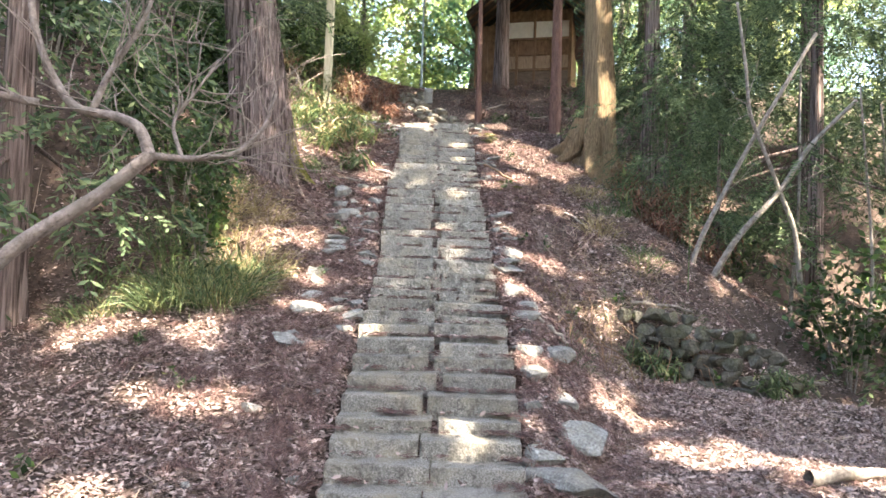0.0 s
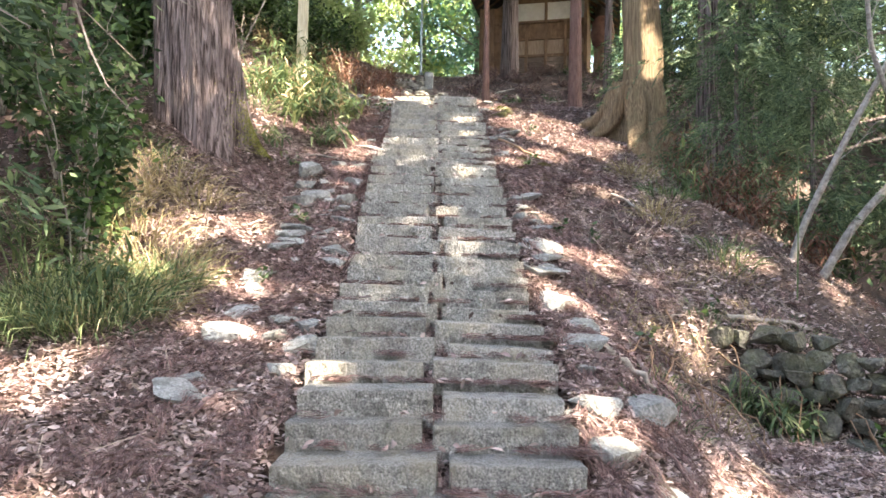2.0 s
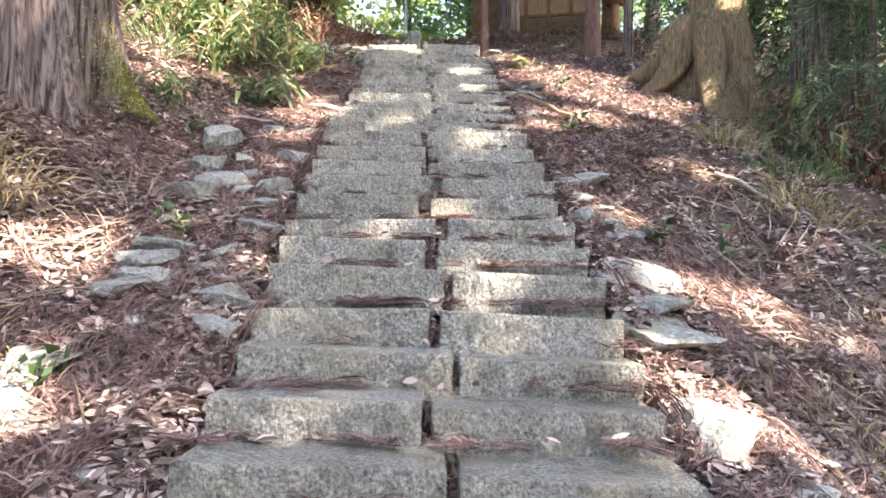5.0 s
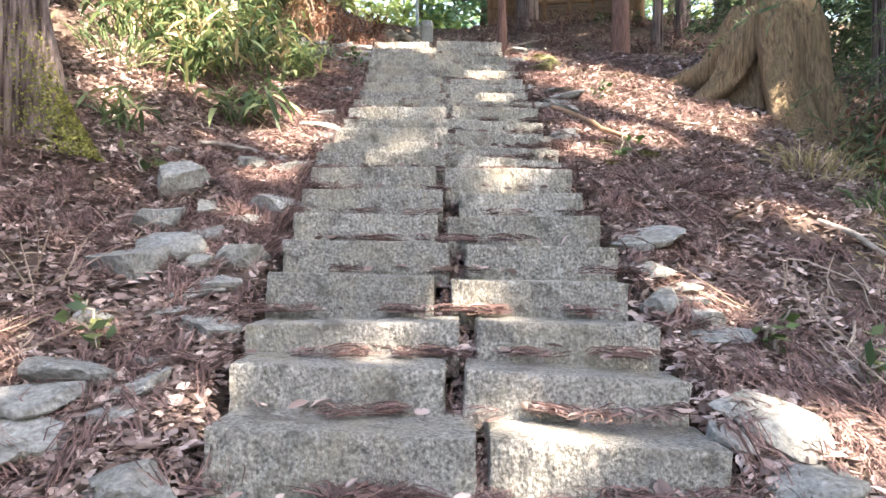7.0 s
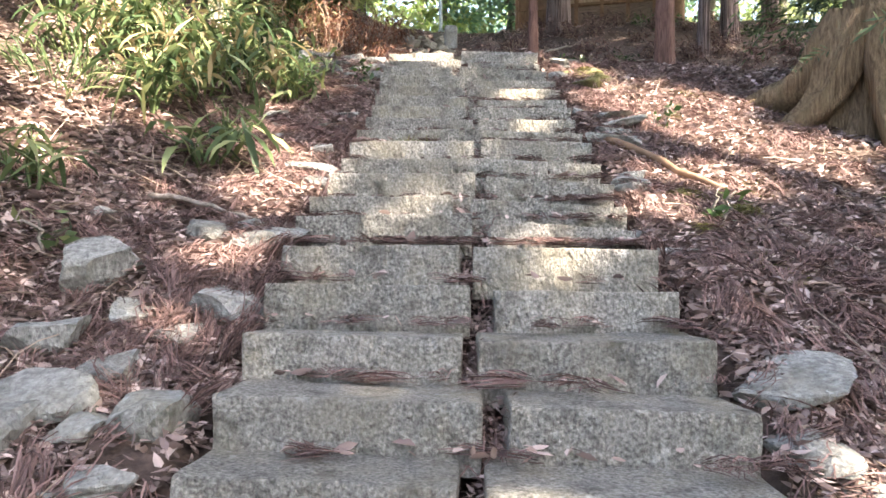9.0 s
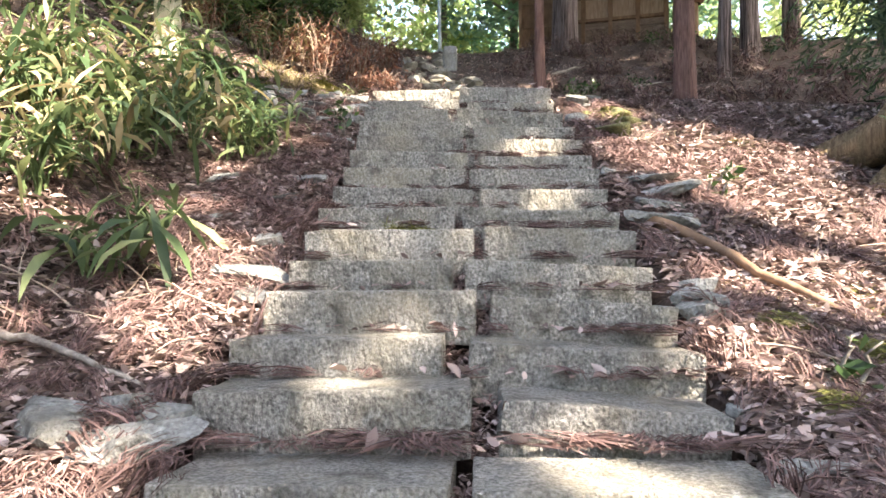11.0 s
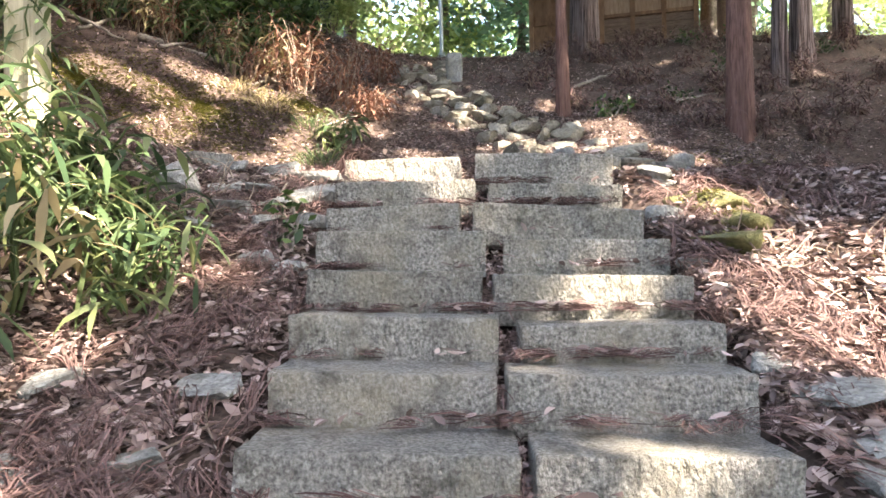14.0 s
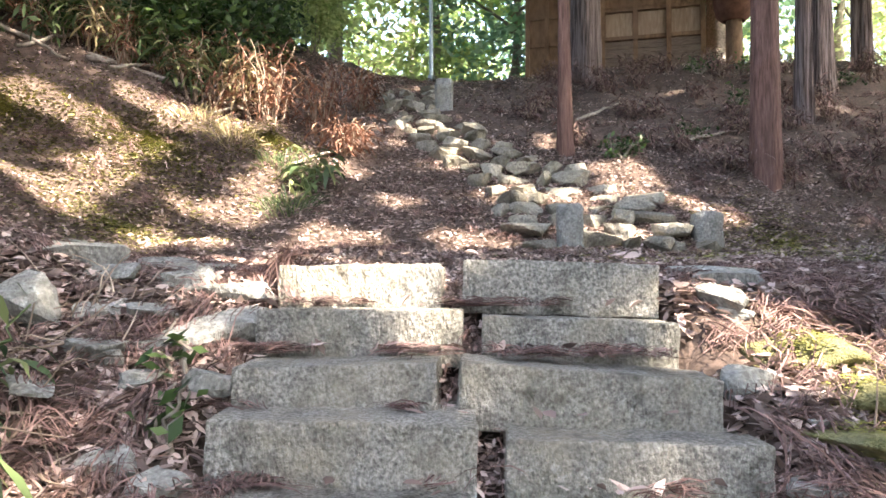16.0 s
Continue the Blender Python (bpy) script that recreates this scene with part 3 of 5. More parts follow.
def cedar(x, y, r, h, crown_from, crown_r, tufts, bark=None, needles=None, lean=(0, 0), label="", group="cedars of the grove", name="cedar_tree", flare=0.7,
          count=12, length=0.5, width=0.035, sides=20, z=None, droop=0.9, seed=1, limbs=7, taper=0.55, low=None, pairs=6):
    z0 = ground_z(x, y) if z is None else z
    t = under_thing(name, x, y, label or "tall cedar with reddish furrowed bark on the forest floor", "tree", group, z0)
    n = 16
    hs = np.linspace(0, 1, n) ** 1.6 * h
    pts = [(x + lean[0] * a, y + lean[1] * a, z0 - 0.6 + a) for a in hs]
    rad = [r * (1 - taper * a / h) for a in hs]
    v, f = tube(pts, rad, sides, 0.10, flare, seed)
    keep(obj("trunk", v, f, bark or RED_BARK, smooth=True), t)
    rr = np.random.default_rng(seed)
    if tufts:
        a = rr.uniform(0, 6.283, tufts)
        hh = crown_from + (h - crown_from) * rr.uniform(0, 1, tufts) ** 1.15
        rd = crown_r * (1.05 - 0.8 * (hh - crown_from) / max(0.1, h - crown_from)) * rr.uniform(0.25, 1.0, tufts) ** 0.6
        out = np.stack([np.cos(a), np.sin(a), 0 * a], 1)
        c = np.array([x, y, z0]) + out * rd[:, None] + np.stack([lean[0] * hh, lean[1] * hh, hh - 0.25 * rd], 1)
        base, q = sprays(c, 0.22, count, length, width, droop, out, pairs)
        q = q[~sunlit_cut(base, 0.14)].reshape(-1, 4, 3)
        keep(quads("crown", q, needles or NEEDLE), t)
        for k in range(limbs):
            i = rr.integers(tufts)
            p0 = np.array([x + lean[0] * hh[i], y + lean[1] * hh[i], z0 + hh[i] + 0.15])
            v, f = tube(curve_pts([p0, (p0 + c[i]) / 2 + [0, 0, 0.1], c[i]], 6, 0.03, k), np.linspace(min(0.045, r * 0.3), 0.008, 6), 5)
            keep(obj("limb", v, f, PALE_BARK if low else (bark or RED_BARK), smooth=True), t)
    return t


big = cedar(-3.02, 11.95, 0.44, 14, 4.5, 3.2, 90, CEDAR_BARK, lean=(-0.13, 0.02), label="massive old cedar with deeply furrowed grey-brown bark beside the stairs", flare=0.55, sides=120, seed=4, taper=0.4)
# moss on the foot of the large cedar
a_ = rng.normal(size=2600) * 0.3 - 0.05
h_ = np.abs(rng.normal(size=2600)) * 0.34
w_ = 0.50 + 0.34 * np.exp(-h_ * 2.6)
p_ = np.stack([-3.04 - 0.13 * h_ + w_ * np.cos(a_), 11.95 + w_ * np.sin(a_), ground_z(-2.55, 11.9) - 0.08 + h_], 1)
keep(quads("moss_patch", leafs(p_, rng.uniform(0.008, 0.015, 2600)), MOSS), big)

cedar(0.98, 23.3, 0.085, 13, 6.5, 2.0, 130, width=0.09, length=0.6, lean=(-0.01, 0.0), label="slender red-barked cedar trunk standing beside the upper steps", flare=1.0, seed=11)
cedar(3.42, 22.8, 0.175, 13, 6.3, 2.6, 240, width=0.09, length=0.6, lean=(0.0, 0.0), label="straight cedar with peeling red bark on the leafy bank", flare=0.5, seed=12, sides=28)
cedar(4.7, 24.6, 0.12, 14, 7.0, 2.4, 200, CEDAR_BARK, lean=(0.012, 0.0), label="grey-brown cedar trunk with spreading roots on the bank", flare=0.8, seed=13, width=0.09, length=0.6)
cedar(5.95, 26.6, 0.17, 14, 7.2, 2.4, 200, CEDAR_BARK, lean=(0.0, 0.0), label="grey-brown cedar trunk with spreading roots on the bank", flare=0.9, seed=14, width=0.09, length=0.6)
cedar(2.05, 28.2, 0.30, 14, 7.2, 3.2, 240, CEDAR_BARK, label="thick dark cedar trunk standing before the hall", flare=0.4, seed=15, sides=32, z=8.9, width=0.1, length=0.7)
cedar(7.7, 28.5, 0.2, 14, 6.5, 2.4, 110, CEDAR_BARK, label="grey-brown cedar trunk behind the bank", seed=16)
cedar(6.2, 32.5, 0.28, 15, 8, 2.5, 50, PALE_BARK, label="pale grey trunk behind the hall", seed=17)
cedar(9.2, 27.0, 0.17, 14, 6, 2.0, 60, CEDAR_BARK, seed=18)
cedar(-5.0, 25.6, 0.22, 10, 3.0, 2.2, 90, CEDAR_BARK, lean=(0.02, 0), label="dark trunk with low leafy boughs on the upper bank", seed=19, needles=BROAD, droop=0.4)
# the drooping cedars over the hollow
cedar(4.25, 14.9, 0.2, 9, 1.5, 2.0, 170, CEDAR_BARK, lean=(0.0, 0.0), label="cedar with drooping dark green boughs over the hollow", seed=21, count=15, length=0.5, width=0.02, droop=1.4, pairs=9)
cedar(5.6, 16.6, 0.2, 9, 1.8, 2.4, 130, CEDAR_BARK, label="cedar with drooping dark green boughs over the hollow", seed=22, count=13, width=0.025, droop=1.3, pairs=8)
cedar(6.9, 13.3, 0.16, 9, 1.6, 2.3, 150, CEDAR_BARK, label="cedar with drooping dark green boughs over the hollow", seed=23, count=13, width=0.025, droop=1.2, pairs=8)
cedar(4.15, 13.5, 0.05, 3.2, 0.9, 0.9, 46, CEDAR_BARK, label="young cedar with drooping bright green boughs beside the stump", seed=24, count=12, length=0.42, width=0.014, droop=1.5, pairs=10, limbs=9)
cedar(4.9, 12.8, 0.05, 3.0, 0.8, 1.0, 40, CEDAR_BARK, label="young cedar with drooping bright green boughs beside the stump", seed=25, count=12, length=0.42, width=0.014, droop=1.5, pairs=10, limbs=9)
FOREST = [(8.2, 16.2, 0.22), (8.8, 10.2, 0.2), (10.5, 13.6, 0.24), (7.6, 19.6, 0.2), (11.5, 18.2, 0.24), (12.5, 10.0, 0.22), (9.5, 6.4, 0.2), (13.5, 14.5, 0.25), (14.5, 22.0, 0.25)]
for k, (x, y, r) in enumerate(FOREST):
    cedar(x, y, r, 9 + k % 3, 1.9, 2.4, 75, CEDAR_BARK, label="shaded cedar with hanging boughs in the grove", seed=30 + k, count=9, length=0.6, width=0.05, droop=1.0, limbs=4)
LEFT_TREES = [(-5.2, 12.6, 0.24), (-5.3, 8.7, 0.22), (-5.0, 16.6, 0.24), (-7.6, 14.2, 0.25), (-6.8, 24.2, 0.26), (-8.0, 19.0, 0.25), (-7.2, 6.2, 0.22), (-6.9, 27.0, 0.25), (-8.5, 25.0, 0.25), (-9.5, 10.5, 0.25), (-7.8, 31.0, 0.22)]
for k, (x, y, r) in enumerate(LEFT_TREES):
    cedar(x, y, r, 8 + k % 3, 1.4, 2.3, 95, CEDAR_BARK, label="shaded cedar with low boughs on the overgrown bank", seed=50 + k, count=10, length=0.55, width=0.045, droop=0.9, limbs=5)
# unseen trees added behind the walker, whose crowns shade the stairs
UNSEEN_SHADE_TREES = [(6.5, 1.5, 0.24), (10.5, 2.0, 0.25), (14, 4.0, 0.25), (8.0, -4.0, 0.24), (13.0, -3.0, 0.25), (17.5, 8.0, 0.25), (18.0, 0.5, 0.25), (5.0, -7.5, 0.24), (17.0, 14.0, 0.25), (11.0, -9.0, 0.25)]
stand = []
for k, (x, y, r) in enumerate(UNSEEN_SHADE_TREES):
    t = cedar(x, y, r, 25, 9, 2.0, 0, CEDAR_BARK, label="unseen tall cedar added so its crown shades the stairs", seed=80 + k)
    stand.append((t, x, y))
# their leaves are laid out of view along the sun rays to block the sun
cover = []
for layer in range(2):
    cx_, cy_ = np.meshgrid(np.arange(-8, 9, 0.85) + 0.4 * layer, np.arange(-3, 31, 0.85) + 0.4 * layer)
    cover.append(np.stack([cx_.ravel(), cy_.ravel()], 1) + rng.uniform(-0.35, 0.35, (cx_.size, 2)))
G0 = np.concatenate(cover)
n_ = len(G0)
C0 = np.stack([G0[:, 0], G0[:, 1], height(G0[:, 0], G0[:, 1])], 1) + SUNV * rng.uniform(20, 29, n_)[:, None]
near = np.argmin((C0[:, None, 0] - np.array([s[1] for s in stand])) ** 2 + (C0[:, None, 1] - np.array([s[2] for s in stand])) ** 2, 1)
for k, (t, x, y) in enumerate(stand):
    c = C0[near == k]
    if not len(c):
        continue
    p = np.repeat(c, 58, 0) + rng.normal(size=(len(c) * 58, 3)) * np.array([0.5, 0.5, 0.35])
    p = p[~sunlit_cut(p, 0.12)]
    keep(quads("crown", leafs(p, rng.uniform(0.16, 0.30, len(p))), NEEDLE), t)


# extra leaf clumps above the view, added to the upper trees to darken the bank
UPPER = [o for o in scene.objects if o.name.startswith("cedar_tree") and o.parent is None and o.location.y > 22 and o.location.x > -9 and o.location.x < 10]
n_ = 1250
c_ = np.stack([rng.uniform(-9, 11.5, n_), rng.uniform(21.5, 33, n_), rng.uniform(8, 12.5, n_)], 1)
c_[:, 2] += np.maximum(height(c_[:, 0], c_[:, 1]), 7.0)
near = np.argmin([(c_[:, 0] - o.location.x) ** 2 + (c_[:, 1] - o.location.y) ** 2 for o in UPPER], 0)
for k, o in enumerate(UPPER):
    c = c_[near == k]
    if len(c):
        p = np.repeat(c, 60, 0) + rng.normal(size=(len(c) * 60, 3)) * np.array([0.55, 0.55, 0.3])
        p = p[~sunlit_cut(p, 0.12)]
        keep(quads("crown", leafs(p, rng.uniform(0.15, 0.28, len(p))), NEEDLE), o)


def broadleaf(x, y, h, r, mat, tufts, leaf, seed, label, z=None, group="trees beyond the ridge"):
    z0 = ground_z(x, y) if z is None else z
    t = under_thing("broadleaf_tree", x, y, label, "tree", group, z0)
    v, f = tube(curve_pts([(x, y, z0 - 0.2), (x + 0.2, y, z0 + h * 0.4), (x, y + 0.2, z0 + h * 0.85)], 10, 0.05, seed), np.linspace(0.2, 0.05, 10), 10, 0.08, 0.6, seed)
    keep(obj("trunk", v, f, PALE_BARK, smooth=True), t)
    rr = np.random.default_rng(seed)
    c = rr.normal(size=(tufts, 3))
    c = unit(c) * rr.uniform(0.3, 1, (tufts, 1)) ** 0.5 * np.array([r, r, h * 0.48]) + np.array([x, y, z0 + h * 0.55])
    p = np.repeat(c, 46, 0) + rng.normal(size=(tufts * 46, 3)) * np.array([0.45, 0.45, 0.28])
    keep(quads("crown", leafs(p, rng.uniform(0.6, 1.3, len(p)) * leaf, 0.3), mat), t)
    for k in range(4):
        q = c[rr.integers(tufts)]
        v, f = tube(curve_pts([(x, y, z0 + h * 0.35 + 0.2 * k), q], 5, 0.05, k), np.linspace(0.07, 0.02, 5), 5)
        keep(obj("limb", v, f, PALE_BARK, smooth=True), t)
    return t


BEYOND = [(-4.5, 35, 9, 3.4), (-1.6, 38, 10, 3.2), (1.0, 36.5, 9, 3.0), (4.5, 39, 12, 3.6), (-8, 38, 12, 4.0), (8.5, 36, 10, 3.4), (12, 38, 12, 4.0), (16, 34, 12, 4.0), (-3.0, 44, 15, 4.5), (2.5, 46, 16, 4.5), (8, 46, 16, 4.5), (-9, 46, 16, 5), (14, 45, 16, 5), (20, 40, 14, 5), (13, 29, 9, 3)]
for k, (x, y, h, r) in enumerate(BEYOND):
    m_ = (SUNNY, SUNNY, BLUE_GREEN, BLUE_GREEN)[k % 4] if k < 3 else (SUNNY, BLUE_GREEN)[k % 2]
    broadleaf(x, y, h, r, m_, 95, 0.15 if y < 42 else 0.2, 130 + k, "green tree standing beyond the ridge, sunlight put into its leaf colour")
# distant foliage with the same sunlight in its leaf colour
n_ = 1500
p_ = np.stack([rng.uniform(-60, 60, n_), rng.uniform(54, 90, n_), 0 * rng.uniform(size=n_)], 1)
p_[:, 2] = height(p_[:, 0] * 0, p_[:, 1]) + rng.uniform(0, 1, n_) * 9
p_ = np.repeat(p_, 40, 0) + rng.normal(size=(n_ * 40, 3)) * np.array([1.1, 1.1, 0.9])
tagged(quads("far_woods", leafs(p_, rng.uniform(0.3, 0.6, len(p_))), SUNNY), "green wooded hillside in the distance, sunlight put into its leaf colour", "woods", kind="stuff")


# unseen woods, added behind the walker and on both sides to block low sky light
rw = np.random.default_rng(19)
n_ = 1000
wa = rw.uniform(math.radians(165), math.radians(375), n_)
wr = rw.uniform(15, 24, n_)
p_ = np.stack([wr * 1.25 * np.cos(wa), 3.0 + wr * np.sin(wa), np.zeros(n_)], 1)
p_[:, 2] = height(p_[:, 0], p_[:, 1]) + rw.uniform(0.1, 1, n_) ** 1.2 * 10
p_ = np.repeat(p_, 26, 0) + rw.normal(size=(n_ * 26, 3)) * np.array([0.9, 0.9, 0.7])
tagged(quads("sky_blocking_woods", leafs(p_, rw.uniform(0.22, 0.45, len(p_))), NEEDLE), "unseen dark cedar woods added around the stairs foot to block low sky light", "woods", kind="stuff")


# ---- shrubs, bamboo grass, dead fern ----
def shrub(name, x, y, r, h, mat, n, leaf, label, category, group, stems=6, seed=0, narrow=False, lift=0.15, stem_mat=None):
    z0 = ground_z(x, y)
    t = under_thing(name, x, y, label, category, group, z0)
    rr = np.random.default_rng(seed)
    tips = []
    for k in range(stems):
        a, q = rr.uniform(0, 6.283), rr.uniform(0.2, 1.0) * r
        tip = np.array([x + q * math.cos(a), y + q * math.sin(a), z0 + h * rr.uniform(0.5, 1.0)])
        v, f = tube(curve_pts([(x + 0.15 * q * math.cos(a), y + 0.15 * q * math.sin(a), z0 - 0.05), (np.array([x, y, z0]) * 0.5 + tip * 0.5) + [0, 0, 0.12 * h], tip], 7, 0.02, k), np.linspace(0.012, 0.004, 7), 4)
        keep(obj("stem", v, f, stem_mat or PALE_BARK, smooth=True), t)
        tips.append(tip)
    tips = np.array(tips)
    i = rr.integers(0, stems, n)
    u = rr.uniform(lift, 1.0, n)[:, None] ** 0.7
    p = np.array([x, y, z0]) * (1 - u) + tips[i] * u + rr.normal(size=(n, 3)) * r * 0.2
    p[:, 2] = np.maximum(p[:, 2], z0 + 0.03)
    if narrow:
        way = unit(rr.normal(size=(n, 3)) * np.array([1, 1, 0.35]) + [0, 0, -0.15])
        side = unit(np.cross(way, rr.normal(size=(n, 3)) * 0.4 + [0, 0, 1]))
        q = blades(p, way, side, rr.uniform(0.6, 1.2, n) * leaf, rr.uniform(0.12, 0.17, n) * leaf, 0.45)
    else:
        q = leafs(p, rr.uniform(0.6, 1.3, n) * leaf, 0.3)
    keep(quads("foliage", q, mat), t)
    return t


def tussock(x, y, r, h, mat, n, width, label, group="grass tufts on the banks", seed=0, name="grass_tussock"):
    rr = np.random.default_rng(seed)
    z0 = ground_z(x, y)
    t = under_thing(name, x, y, label, "grass", group, z0)
    a, q = rr.uniform(0, 6.283, n), rr.uniform(0, 1, n) ** 0.6 * r
    base = np.stack([x + q * np.cos(a), y + q * np.sin(a), np.full(n, z0 - 0.02)], 1)
    base[:, 2] = height(base[:, 0], base[:, 1]) - height(x, y) + z0 - 0.02
    way = unit(np.stack([np.cos(a) * q / r * 0.8, np.sin(a) * q / r * 0.8, np.full(n, 1.0)], 1) + rr.normal(size=(n, 3)) * 0.28)
    side = unit(np.cross(way, rr.normal(size=(n, 3))))
    keep(quads("foliage", blades(base, way, side, rr.uniform(0.5, 1.1, n) * h, width, 0.55), mat), t)
    return t


def bent(x, y, n, seed, mat, label, h=0.7, leaf=0.24, name="bamboo_grass"):
    return shrub(name, x, y, h * 0.75, h, mat, n, leaf, label, "plant", "bamboo grass beside the stairs", 7, seed, True, 0.3, SASA)


SL = "dwarf bamboo grass with long green leaves on the bank"
for k, (x, y, n, h, l) in enumerate([(-1.85, 13.5, 46, 0.5, 0.34), (-2.35, 14.4, 70, 0.55, 0.24), (-3.0, 14.0, 90, 0.55, 0.2), (-2.15, 15.6, 150, 0.7, 0.24), (-2.5, 15.1, 130, 0.7, 0.24), (-1.75, 15.5, 70, 0.42, 0.22),
                                     (-2.9, 16.4, 110, 0.6, 0.2), (-2.35, 12.5, 50, 0.35, 0.18), (-3.3, 15.2, 120, 0.8, 0.22), (-2.2, 21.9, 60, 0.5, 0.4),
                                     (-2.68, 14.44, 150, 0.7, 0.26), (-2.35, 14.75, 120, 0.6, 0.26), (-2.3, 15.9, 110, 0.6, 0.24), (-2.0, 15.8, 70, 0.45, 0.24), (-2.37, 13.8, 60, 0.5, 0.28), (-1.82, 15.35, 60, 0.4, 0.22), (-1.78, 13.85, 10, 0.3, 0.34)]):
    bent(x, y, n, 200 + k, SASA, SL, h, l)
for k, (x, y, n, h, l) in enumerate([(-2.9, 8.8, 90, 0.6, 0.22), (-3.6, 9.3, 140, 0.8, 0.2), (-4.4, 9.0, 140, 0.7, 0.2), (-2.55, 9.0, 50, 0.5, 0.2)]):
    bent(x, y, n, 240 + k, SASA, "leafy green bamboo grass clump on the leaf litter", h, l)
for k, (x, y, n, h, l) in enumerate([(3.35, 13.7, 40, 1.1, 0.24), (3.7, 13.3, 36, 0.9, 0.22), (3.2, 12.5, 30, 0.6, 0.2), (4.1, 12.9, 36, 0.9, 0.22)]):
    bent(x, y, n, 230 + k, SASA, "young bamboo with narrow leaves at the edge of the hollow", h, l)
for k, (x, y) in enumerate([(-2.6, 14.7), (-2.2, 15.2), (-2.8, 15.5), (-2.4, 14.1), (-3.0, 14.6)]):
    bent(x, y, 60, 1500 + k, DRY_GRASS, "bleached dry bamboo grass among green leaves", 0.6, 0.24)
# the pale grassy clumps left of the foot
for k, (x, y, r, h, n) in enumerate([(-2.75, 8.8, 0.45, 0.75, 900), (-3.2, 8.8, 0.45, 0.8, 900), (-4.2, 8.7, 0.4, 0.5, 260), (-3.7, 9.9, 0.5, 0.6, 300), (-2.4, 9.3, 0.3, 0.5, 240)]):
    tussock(x, y, r, h, SASA, n, 0.011, "arching clump of green bamboo grass on the leaf litter", seed=260 + k)
    tussock(x + 0.25, y + 0.15, r * 0.9, h * 0.8, DRY_GRASS, n // 3, 0.010, "dry straw-coloured grass tuft among the bamboo grass", seed=290 + k)
for k, (x, y) in enumerate([(1.6, 8.6), (2.1, 8.9), (1.9, 9.4), (2.4, 9.75), (2.9, 10.0), (1.5, 9.6), (3.4, 10.2), (2.3, 10.5), (3.0, 10.9), (1.4, 8.0)]):
    tussock(x, y, 0.3, 0.28, DRY_GRASS if k % 3 else SASA, 90, 0.008, "sparse dry grass on the steep earth bank", seed=470 + k)
for k, (x, y) in enumerate([(-2.5, 9.4), (-2.9, 9.8), (-3.3, 10.2), (-3.0, 10.7)]):
    tussock(x, y, 0.35, 0.7, DRY_GRASS, 190, 0.009, "arching bleached dry grass below the large cedar", seed=440 + k)
for k, (x, y) in enumerate([(-2.9, 13.7), (-3.1, 14.9), (-2.6, 22.4), (-3.3, 22.6), (-2.3, 21.4), (-3.9, 22.9), (-3.4, 10.9), (-2.6, 10.6), (-3.9, 11.0), (2.6, 13.2), (2.8, 12.4), (2.5, 11.7), (3.1, 11.2)]):
    tussock(x, y, 0.3, 0.42, DRY_GRASS if k % 2 else SASA, 150, 0.012, "thin tuft of pale grass on the bank", seed=320 + k)
BANK_SHRUBS = [(-3.2, 9.4, 0.6, 1.9), (-3.9, 10.4, 0.9, 2.4), (-8.2, 9.6, 1.4, 2.8), (-9.4, 8.0, 1.5, 2.8), (-7.6, 12.2, 1.4, 2.8), (-7.0, 7.4, 1.2, 2.2), (-4.9, 10.8, 1.0, 2.6), (-4.2, 12.6, 0.9, 2.2), (-5.9, 8.2, 1.0, 2.2), (-4.4, 14.2, 1.0, 2.0), (-6.6, 11.6, 1.2, 2.8), (-7.2, 16.6, 1.4, 2.8)]
UPPER_SHRUBS = [(-8.0, 24.0, 1.5, 2.4), (-9.0, 21.0, 1.6, 2.8), (-7.0, 19.4, 1.2, 2.4), (-4.7, 24.0, 1.0, 1.5), (-6.5, 21.0, 1.2, 2.4), (-3.7, 25.4, 0.9, 1.3), (-6.6, 24.5, 1.4, 2.6), (-3.6, 28.5, 1.2, 2.0), (-5.6, 24.9, 1.1, 2.2), (-4.4, 25.9, 1.1, 1.8), (-7.6, 22.6, 1.4, 2.6), (-5.0, 27.6, 1.3, 2.2), (-4.2, 24.8, 0.8, 1.0), (-5.2, 24.3, 0.9, 1.4), (-6.6, 23.6, 1.0, 1.5), (-7.4, 21.6, 1.0, 1.6), (-4.9, 23.8, 0.8, 1.5), (-8.3, 21.2, 1.0, 1.9), (-3.9, 24.4, 0.6, 1.2), (-7.0, 19.8, 0.7, 0.9)]
# shrubs past y = 27 take the leaf colour brightened as if in sun
for k, (x, y, r, h) in enumerate(BANK_SHRUBS + UPPER_SHRUBS):
    shrub("evergreen_shrub", x, y, r, h, SUNNY if y > 27 else BROAD, int(1500 * r * r + 300), 0.055 if y < 12 else 0.075, "dense evergreen shrub on the bank, leaves glossy dark or coloured sunlit", "shrub", "shrubs on the left bank", 9, 350 + k)
for k, (x, y, r, h) in enumerate([(6.0, 10.5, 1.1, 2.0), (5.2, 13.0, 1.0, 1.4), (7.5, 9.0, 1.2, 2.2), (7.8, 12.0, 1.4, 2.4), (6.4, 18.6, 1.3, 2.0), (9.5, 17.0, 1.5, 2.6), (9.8, 8.2, 1.5, 2.6), (10.5, 11.4, 1.5, 2.8), (7.0, 7.2, 1.0, 1.6), (8.4, 22.5, 1.4, 1.6), (11.0, 22.0, 1.6, 2.4)]):
    shrub("evergreen_shrub", x, y, r, h, NEEDLE if k % 3 else BROAD, int(520 * r * r + 200), 0.075, "shaded green undergrowth in the hollow", "shrub", "undergrowth of the hollow", 9, 380 + k)
